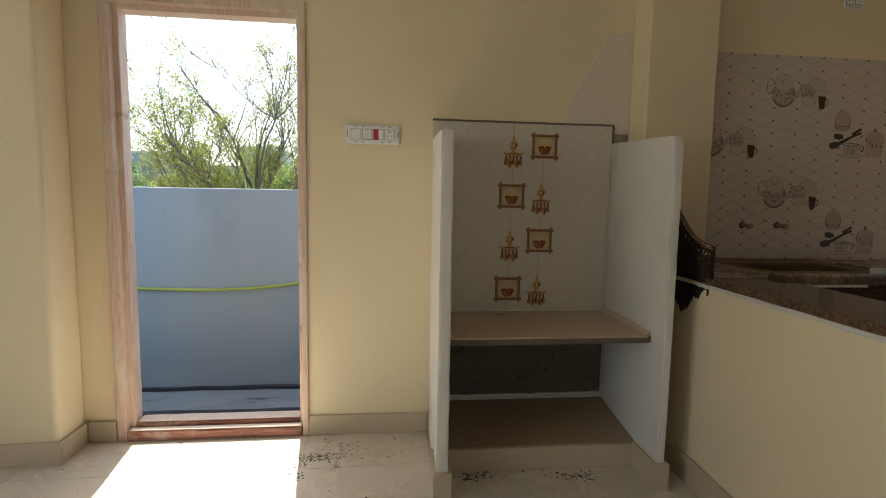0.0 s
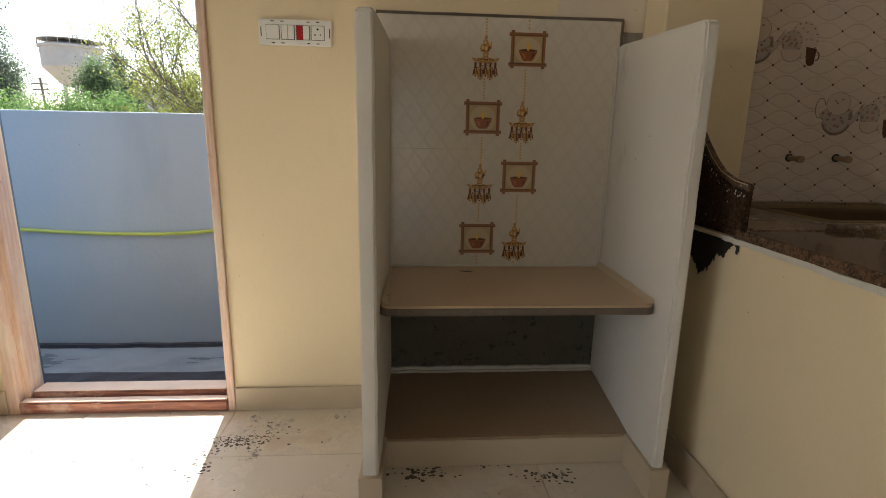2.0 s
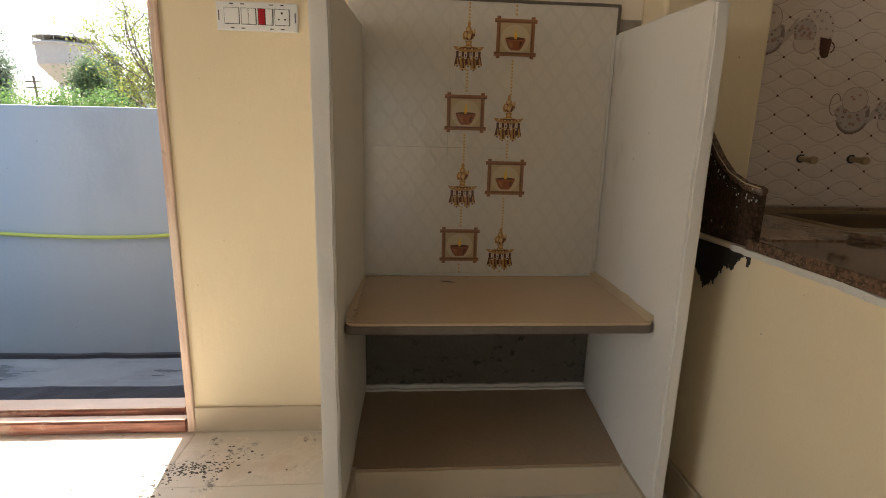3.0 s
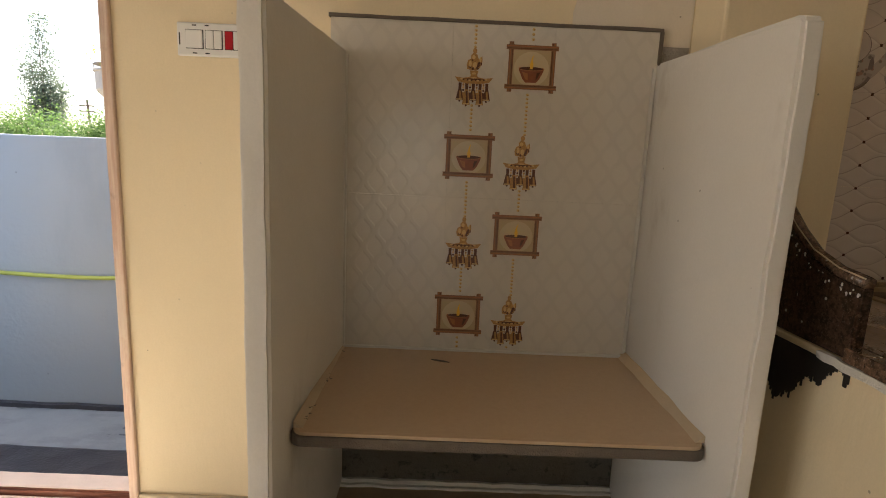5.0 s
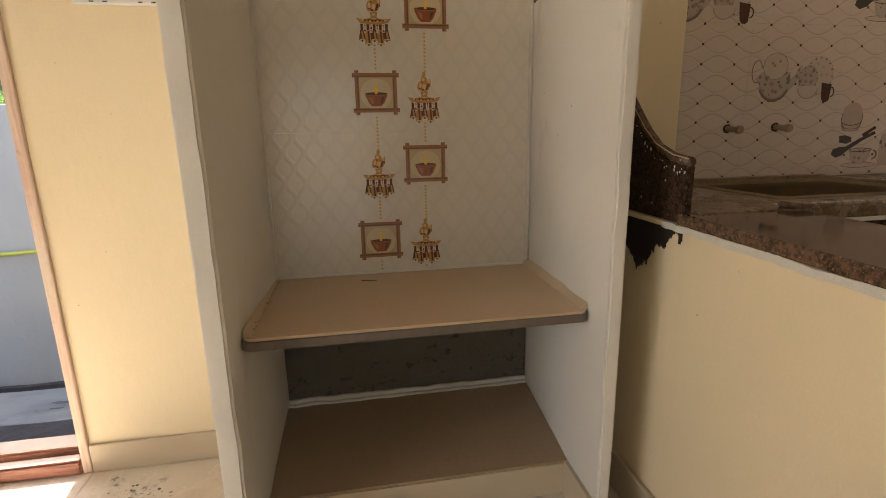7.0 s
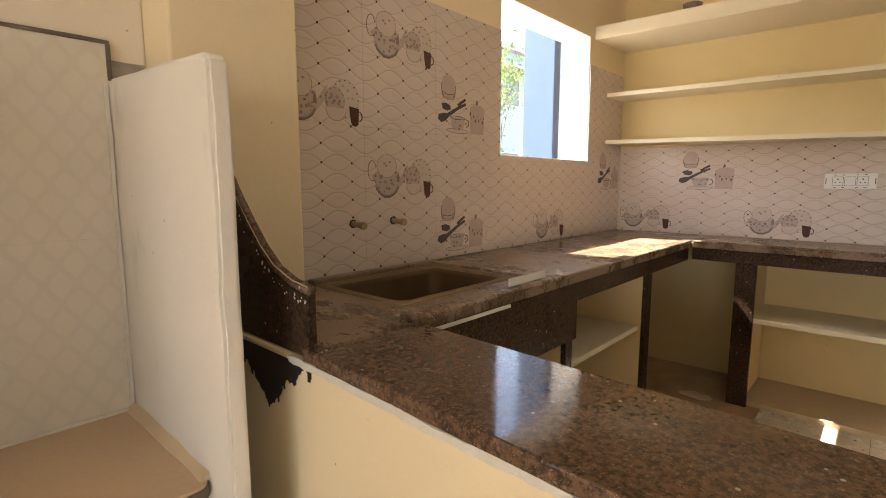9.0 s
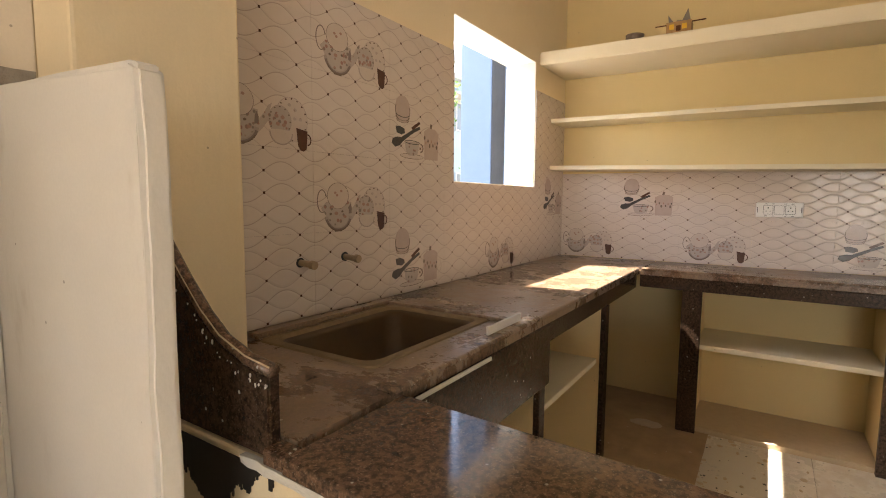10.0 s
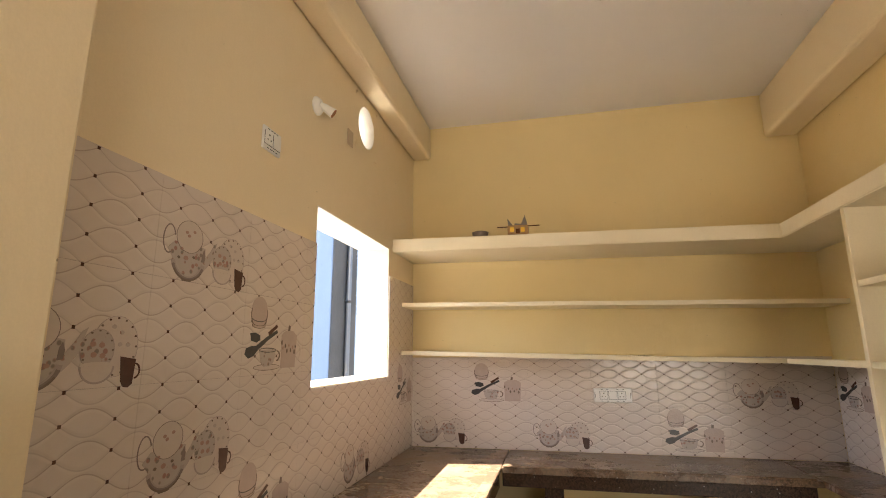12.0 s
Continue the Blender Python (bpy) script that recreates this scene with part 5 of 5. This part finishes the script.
CX, CY, CZ = 3.975, 1.565, 2.236
carton = thing("carton", (CX, CY, CZ), "small open printed carton with torn flaps", "carton")
part("body", small_box(CX, CY, CZ, 0.085, 0.125, 0.06), M_CARD, carton)
for pts, x in (([(-0.060, 0.060), (-0.018, 0.060), (-0.045, 0.122)], -0.043), ([(0.020, 0.060), (0.062, 0.060), (0.070, 0.128)], 0.041), ([(-0.045, 0.060), (0.034, 0.060), (0.024, 0.095), (-0.030, 0.088)], 0.0445)):
    part("flap", prism([(CY + u, CZ + v) for u, v in pts], "x", CX + x, CX + x + 0.002), M_CARDIN, carton)
for k, (y, z) in enumerate(((-0.030, 0.031), (0.0, 0.024), (0.035, 0.034))):
    part("printed_patch", box(CX - 0.0440, CY + y - 0.012, CZ + z - 0.014, CX - 0.0427, CY + y + 0.012, CZ + z + 0.014), M_P_DARK if k % 2 else M_P_FLAME, carton)
stick = bmesh.new()
add_tube(stick, [(CX + 0.01, CY + 0.130, CZ + 0.0645), (CX + 0.01, CY - 0.130, CZ + 0.0655)], 0.0035, 6)
solid("stick", stick, M_P_DARK, "thin dark stick lying across the carton", "stick")
TX, TY, TZ = 3.96, 1.80, 2.2375
tin = thing("tin_lid", (TX, TY, TZ), "flat round dull metal tin", "tin")
bm = bmesh.new()
add_lathe(bm, [(0.048, 0.0), (0.05, 0.004), (0.05, 0.022), (0.048, 0.026), (0.04, 0.024)], (TX, TY, TZ), 20)
part("body", bm, M_TIN, tin)
bm = bmesh.new()
add_lathe(bm, [(0.051, 0.0265), (0.052, 0.030), (0.046, 0.033), (0.01, 0.033)], (TX, TY, TZ), 20)
part("lid", bm, M_TIN, tin)
solid("scrap_strip", box(3.94, 1.98, 2.240, 3.97, 2.09, 2.2455, 0.001, 1), M_TIN, "thin dark scrap strip on the top shelf", "scrap")

solid("tile_offcut", box(2.06, 1.722, ZT + 0.015, 2.275, 1.730, ZT + 0.040, 0.001, 1), M_GLASSY, "pale glazed tile offcut standing on the worktop edge", "tile offcut")
rag = bmesh.new()
bmesh.ops.create_icosphere(rag, subdivisions=3, radius=1.0)
for v in rag.verts:
    v.co = Vector((3.86 + v.co.x * 0.05, 1.62 + v.co.y * 0.09, 0.009 + v.co.z * 0.008))
solid("paper_scrap", rough_edges(rag, 0.006, 30, 0.2), M_PUTTY, "crumpled brown paper scrap on the floor", "paper scrap")


def crumbs(name, at, rx, ry, count, size, seed, label, mat=M_DIRT, z=0.0):
    """Scattered flat crumbs of dried cement."""
    rng = random.Random(seed)
    verts, faces = [], []
    for _ in range(count):
        cx, cy = at[0] + rng.gauss(0, rx), at[1] + rng.gauss(0, ry)
        r, h, a0 = size * rng.uniform(0.25, 1.2), size * rng.uniform(0.1, 0.35), rng.uniform(0, 6)
        b = len(verts)
        stretch = rng.uniform(0.5, 1.0)
        for k in range(6):
            q = r * rng.uniform(0.6, 1.1)
            verts.append((cx + q * math.cos(a0 + k * 1.047), cy + q * stretch * math.sin(a0 + k * 1.047), z))
        verts.append((cx, cy, z + h))
        faces += [(b + k, b + (k + 1) % 6, b + 6) for k in range(6)]
    me = bpy.data.meshes.new(name)
    me.from_pydata(verts, [], faces)
    me.materials.append(mat)
    return tagged(new(name, me), label, "crumbs", kind="stuff")


crumbs("cement_crumbs", (-0.27, 2.125), 0.060, 0.022, 190, 0.0062, 3, "dark dried cement crumbs on the floor tiles")
crumbs("cement_crumbs", (-0.16, 2.19), 0.05, 0.03, 40, 0.006, 4, "dark dried cement crumbs on the floor tiles")
crumbs("cement_crumbs", (-0.36, 2.02), 0.02, 0.05, 40, 0.008, 8, "dark dried cement crumbs along a tile joint")
crumbs("cement_crumbs", (0.43, 1.905), 0.05, 0.02, 70, 0.009, 5, "dark dried cement spots before the alcove")
crumbs("cement_crumbs", (0.66, 1.945), 0.04, 0.01, 30, 0.008, 9, "dark dried cement spots before the alcove")
crumbs("cement_crumbs", (0.87, 1.87), 0.05, 0.02, 60, 0.008, 6, "dark dried cement spots before the alcove")
crumbs("cement_crumbs", (-0.7, 1.9), 0.35, 0.2, 60, 0.006, 7, "scattered cement crumbs on the floor")
crumbs("cement_crumbs", (2.9, 1.2), 0.7, 0.45, 320, 0.009, 17, "scattered cement crumbs on the kitchen floor")
for cx, cy in ((PL1 + 0.010, 1.925), (PL1 + 0.012, 2.10), (PL1 + 0.012, 2.30), (PR0 + 0.004, 1.97), (PR0 - 0.004, 2.30)):
    crumbs("cement_crumbs", (cx, cy), 0.004, 0.03, 12, 0.0035, int(cy * 100), "dark grime specks in the corner of the tiled shelf", M_DIRT, 0.646)
crumbs("floor_dust", (2.9, 1.35), 0.75, 0.35, 420, 0.020, 23, "thin brown construction dust on the kitchen floor", M_PUTTY, 0.0004)
leaf_scrap = prism([(0.575, 2.262), (0.590, 2.254), (0.612, 2.247), (0.628, 2.246), (0.612, 2.256), (0.592, 2.262)], "z", 0.6415, 0.6435)
solid("dry_leaf", leaf_scrap, M_DIRT, "small dark dry leaf on the tiled shelf", "leaf")
solid("white_chip", box(0.846, 2.038, 0.1245, 0.862, 2.046, 0.128, 0.001, 1), M_CEMENT, "small white plaster chip on the lower shelf", "chip")

# ---- prints on the kitchen tiles ----
def china_print():
    n = Nodes("printed_flowered_china")
    base = n.mix(n.noise(14, 3), (0.42, 0.355, 0.325), (0.53, 0.455, 0.41))
    flowers = n.ramp(n.voronoi(52), 0.40, 0.26)
    tone = n.mix(n.ramp(n.noise(40, 2), 0.45, 0.55), (0.34, 0.17, 0.14), (0.21, 0.18, 0.155))
    base = n.mix(n.math("MULTIPLY", n.math("MULTIPLY", flowers, n.ramp(n.noise(30, 2), 0.36, 0.44)), 0.85), base, tone)
    return n.done(base, 0.16)


M_CHINA = china_print()
M_LINE = plain("printed_grey_brown_line", (0.20, 0.15, 0.125), 0.16, 0.2, 60)
M_SHADE2 = plain("printed_pale_grey", (0.41, 0.345, 0.32), 0.16, 0.12, 40)
M_SHADE = plain("printed_soft_grey", (0.25, 0.20, 0.185), 0.16, 0.2, 40)
M_MUG = plain("printed_dark_brown", (0.10, 0.048, 0.034), 0.16, 0.3, 60)
M_SPOON = plain("printed_charcoal", (0.07, 0.065, 0.065), 0.16, 0.3, 60)
M_PALE = plain("printed_pale_pink", (0.60, 0.51, 0.455), 0.16, 0.08, 30)


M_ROSE = plain("printed_dull_rose", (0.40, 0.255, 0.215), 0.16, 0.2, 60)
M_JAR = plain("printed_pink_glass", (0.50, 0.395, 0.35), 0.16, 0.1, 30)


def tea_print():
    bm = bmesh.new()
    flat(bm, oval(0.088, 0.008, 0.056, 0.066, 28), 0, 4)
    ring(bm, 0.088, 0.008, 0.056, 0.066, 0.0009, -0.0003, 6)
    for k in range(16):
        a = 2 * math.pi * k / 16
        flat(bm, oval(0.088 + 0.051 * math.cos(a), 0.008 + 0.061 * math.sin(a), 0.0032, 0.0026, 6), -0.0003, 2 if k % 3 else 1)
    for x, z in ((0.100, 0.038), (0.118, 0.012), (0.098, 0.012), (0.080, 0.050)):
        flat(bm, oval(x, z, 0.006, 0.005, 7), -0.0003, 0)
    flat(bm, oval(0.048, 0.000, 0.038, 0.044, 24), -0.0004, 0)
    ring(bm, 0.048, 0.000, 0.038, 0.044, 0.0009, -0.0007, 6)
    for k in range(12):
        a = 2 * math.pi * k / 12
        flat(bm, oval(0.048 + 0.034 * math.cos(a), 0.040 * math.sin(a), 0.0028, 0.0022, 6), -0.0007, 1)
    flat(bm, [(0.012, -0.030), (0.090, -0.030)] + oval(0.051, -0.036, 0.038, 0.034, 12, 360, 180), -0.0008, 4)
    ring(bm, 0.051, -0.034, 0.039, 0.036, 0.004, -0.0011, 6, 180, 360)
    flat(bm, oval(0.051, -0.030, 0.039, 0.005, 16), -0.0011, 4)
    flat(bm, [(-0.150, -0.002)] + [(-0.128, 0.020), (-0.05, 0.024), (-0.022, 0.020)] + [(-0.020, -0.018), (-0.034, -0.052), (-0.060, -0.074), (-0.078, -0.078), (-0.100, -0.072), (-0.122, -0.048), (-0.134, -0.020)][0:7], -0.0008, 0)
    flat(bm, [(-0.034, -0.034), (-0.024, -0.010), (-0.004, 0.014), (0.010, 0.038), (0.022, 0.046), (0.014, 0.022), (0.012, 0.000), (-0.008, -0.028), (-0.026, -0.046)], -0.0011, 0)
    ring(bm, -0.080, 0.040, 0.046, 0.044, 0.0013, -0.0014, 5)
    flat(bm, oval(-0.080, 0.040, 0.0444, 0.0424, 24), -0.0011, 4)
    ring(bm, -0.146, 0.022, 0.020, 0.038, 0.0032, -0.0008, 5, 20, 300)
    flat(bm, [(-0.100, -0.072), (-0.060, -0.072), (-0.066, -0.079), (-0.094, -0.079)], -0.0013, 1)
    for k, (a, b) in enumerate(((190, 350), (200, 340), (215, 325))):
        ring(bm, -0.078, -0.0195, 0.0585 - 0.0002 * k, 0.0585 - 0.0002 * k, 0.013 - 0.0042 * k, -0.00115 - 0.0001 * k, (6, 5, 1)[k], a, b)
    for x, z, r in ((-0.105, 0.004, 0.006), (-0.088, -0.018, 0.008), (-0.062, -0.012, 0.005), (-0.050, -0.030, 0.006), (-0.112, -0.020, 0.005)):
        flat(bm, oval(x, z, r, r * 0.8, 7), -0.0012, 1 if r < 0.006 else 7)
    for x, z in ((-0.092, 0.050), (-0.084, 0.042), (-0.066, 0.056)):
        flat(bm, oval(x, z, 0.0055, 0.0045, 7), -0.0014, 7)
    for x, z in ((0.036, 0.012), (0.056, 0.010), (0.040, -0.010), (0.060, -0.012)):
        flat(bm, oval(x, z, 0.007, 0.006, 7), -0.0007, 7)
    flat(bm, [(-0.026, 0.016), (-0.020, 0.0), (-0.022, -0.018), (-0.034, -0.020), (-0.032, 0.004)], -0.00125, 5)
    flat(bm, [(0.102, -0.014), (0.142, -0.020), (0.138, -0.074), (0.128, -0.082), (0.116, -0.080), (0.108, -0.068)], -0.0014, 2)
    ring(bm, 0.142, -0.046, 0.014, 0.018, 0.004, -0.0014, 2, -90, 90, 12)
    bm.transform(Matrix.Diagonal((1.13, 1.0, 1.05, 1.0)))
    return to_mesh("tea_print", thicken(bm, 0.0006), [M_CHINA, M_LINE, M_MUG, M_SPOON, M_PALE, M_SHADE, M_SHADE2, M_ROSE, M_JAR])


def spoon_print():
    bm = bmesh.new()
    flat(bm, [(-0.096, 0.030), (-0.090, 0.014), (-0.044, 0.014), (-0.038, 0.034)] + oval(-0.067, 0.055, 0.030, 0.036, 10, 0, 180), 0, 8)
    ring(bm, -0.067, 0.040, 0.030, 0.012, 0.002, -0.0003, 3, 180, 360, 14)
    ring(bm, -0.067, 0.030, 0.029, 0.012, 0.0015, -0.0003, 1, 180, 360, 14)
    ring(bm, -0.067, 0.022, 0.026, 0.010, 0.0015, -0.0003, 1, 180, 360, 14)
    ring(bm, -0.067, 0.048, 0.031, 0.036, 0.0022, -0.0003, 1, 160, 235, 8)
    ring(bm, -0.067, 0.048, 0.031, 0.036, 0.0022, -0.0003, 1, -55, 20, 8)
    flat(bm, [(-0.096, 0.000), (-0.078, 0.002), (-0.060, -0.004), (-0.058, -0.016), (-0.072, -0.022), (-0.092, -0.018)], 0, 3)
    flat(bm, [(-0.112, -0.050), (-0.108, -0.036), (-0.090, -0.030), (-0.074, -0.030), (-0.028, -0.004), (0.006, 0.012), (0.010, 0.004), (-0.026, -0.014), (-0.068, -0.042), (-0.080, -0.054), (-0.098, -0.060)], -0.0005, 3)
    flat(bm, [(-0.030, 0.004), (0.004, 0.026), (0.010, 0.020), (-0.024, -0.004)], -0.0003, 2)
    flat(bm, [(-0.060, -0.040), (0.006, -0.036), (-0.002, -0.070), (-0.018, -0.080), (-0.042, -0.080), (-0.054, -0.066)], -0.0008, 0)
    ring(bm, -0.027, -0.040, 0.034, 0.006, 0.002, -0.0011, 3)
    ring(bm, 0.010, -0.054, 0.014, 0.014, 0.004, -0.0008, 1, -90, 90, 10)
    flat(bm, oval(-0.027, -0.082, 0.052, 0.008, 20), -0.0003, 4)
    ring(bm, -0.027, -0.082, 0.052, 0.008, 0.0016, -0.0006, 1)
    flat(bm, [(0.030, -0.086), (0.094, -0.086), (0.098, 0.000), (0.080, 0.012), (0.046, 0.012), (0.028, 0.000)], 0, 8)
    ring(bm, 0.100, -0.044, 0.020, 0.024, 0.004, 0, 4, -90, 90, 10)
    for x, z, r, m in ((0.030, -0.020, 0.007, 1), (0.036, -0.034, 0.005, 7), (0.046, -0.028, 0.006, 1), (0.054, -0.042, 0.007, 1), (0.062, -0.028, 0.005, 7), (0.070, -0.040, 0.006, 1), (0.080, -0.032, 0.005, 7), (0.088, -0.044, 0.007, 1), (0.092, -0.030, 0.004, 3)):
        flat(bm, oval(x, z, r * 0.55, r, 6), -0.0004, m)
    flat(bm, [(0.055, 0.012), (0.064, 0.012), (0.066, 0.024), (0.058, 0.028)], -0.0003, 1)
    bm.transform(Matrix.Diagonal((1.58, 1.0, 1.38, 1.0)))
    return to_mesh("spoon_print", thicken(bm, 0.0006), [M_CHINA, M_LINE, M_MUG, M_SPOON, M_PALE, M_SHADE, M_SHADE2, M_ROSE, M_JAR])


tea_me, spoon_me = tea_print(), spoon_print()


# ---- tiles of walls and floor ----
def cut(rect, hole):
    """What is left of a rectangle (u0, v0, u1, v1) round a hole."""
    a, b, c, d = rect
    e, f, g, h = hole
    if e >= c or g <= a or f >= d or h <= b:
        return [rect]
    out = []
    if a < e:
        out.append((a, b, e, d))
    if c > g:
        out.append((g, b, c, d))
    m0, m1 = max(a, e), min(c, g)
    if b < f:
        out.append((m0, b, m1, f))
    if d > h:
        out.append((m0, h, m1, d))
    return out


tile_meshes = {}


def tile_mesh(w, h, t, mat, flat_z=False):
    key = (round(w, 4), round(h, 4), mat.name, flat_z)
    if key not in tile_meshes:
        g = 0.0009
        if flat_z:
            bm = box(-w / 2 + g, -h / 2 + g, -t, w / 2 - g, h / 2 - g, 0, 0.0012, 1)
        else:
            bm = box(-w / 2 + g / 4, -t, -h / 2 + g / 4, w / 2 - g / 4, -0.0005, h / 2 - g / 4, 0.0004, 1)
        tile_meshes[key] = to_mesh("tile", bm, mat)
    return tile_meshes[key]


def tile_wall(parent, us, vs, mat, holes, place, turn, prints):
    """prints: {(column, row): mesh}, counted from the first u and the lowest v."""
    for i in range(len(us) - 1):
        for j in range(len(vs) - 1):
            rects = [(min(us[i], us[i + 1]), vs[j], max(us[i], us[i + 1]), vs[j + 1])]
            for hole in holes:
                rects = [q for r in rects for q in cut(r, hole)]
            first = None
            for a, b, c, d in rects:
                if c - a < 0.006 or d - b < 0.006:
                    continue
                ob = new("tile", tile_mesh(c - a, d - b, 0.008, mat))
                ob.parent = parent
                ob.location, ob.rotation_euler = place((a + c) / 2, (b + d) / 2), (0, 0, turn)
                first = first or (ob, (a + c) / 2, (b + d) / 2)
            if (i, j) in prints and first:
                ob, cu, cv = first
                me, pu, pv = prints[(i, j)]
                p = new("print", me)
                p.parent = ob
                s = -1 if turn else 1
                p.location = ((pu - cu) * s, -0.0088, pv - cv)
                tagged(p, "grey-brown print of tableware")


rows_z = (ZT + 0.002, 1.196, 1.464, 1.732, 2.0)
cols_n = (1.625, 2.0, 2.395, 2.79, 3.185, 3.58, 3.975, XE - 0.0085)
tile_wall(wall_north, cols_n, rows_z, M_TILE_N, [(W0 - 0.002, WB - 0.002, W1 + 0.002, WT)], lambda u, v: (u, YN, v), 0.0,
          {(0, 2): (tea_me, 1.816, 1.546), (1, 3): (tea_me, 2.206, 1.814), (1, 1): (tea_me, 2.200, 1.278), (2, 2): (spoon_me, 2.585, 1.602), (2, 0): (spoon_me, 2.583, 1.066),
           (4, 0): (tea_me, 3.385, 1.020), (6, 1): (spoon_me, 4.18, 1.334)})
cols_e = (YN - 0.0005, 1.96, 1.565, 1.165, 0.77, 0.375, -0.035, YK + 0.009)
tile_wall(wall_east, cols_e, (ZT + 0.002, 1.196, 1.464, 1.50), M_TILE_E, [], lambda u, v: (XE, u, v), -math.pi / 2,
          {(0, 0): (tea_me, 2.150, 1.026), (1, 1): (spoon_me, 1.766, 1.336), (2, 0): (tea_me, 1.355, 1.022), (4, 0): (spoon_me, 0.575, 1.064), (5, 1): (tea_me, 0.157, 1.282)})
cols_s = (XE - 0.009, 3.98, 3.60, 3.356)
tile_wall(wall_kitchen, cols_s, (ZT + 0.002, 1.196, 1.464, 1.478), M_TILE_N, [], lambda u, v: (u, YK, v), math.pi, {(0, 1): (spoon_me, 4.17, 1.334)})

# floor tiles, 0.6 m
for i in range(-7, 9):
    for j in range(-14, 2):
        x0, x1 = -0.36 + 0.6 * i, -0.36 + 0.6 * (i + 1)
        y0, y1 = 2.03 + 0.6 * (j - 1), 2.03 + 0.6 * j
        x0, x1, y0, y1 = max(x0, XW), min(x1, XE), max(y0, YS), min(y1, YN)
        if x1 - x0 < 0.02 or y1 - y0 < 0.02:
            continue
        ob = new("tile", tile_mesh(x1 - x0, y1 - y0, 0.006, M_FLOOR, True))
        ob.parent = floor
        ob.location = ((x0 + x1) / 2, (y0 + y1) / 2, 0.0)
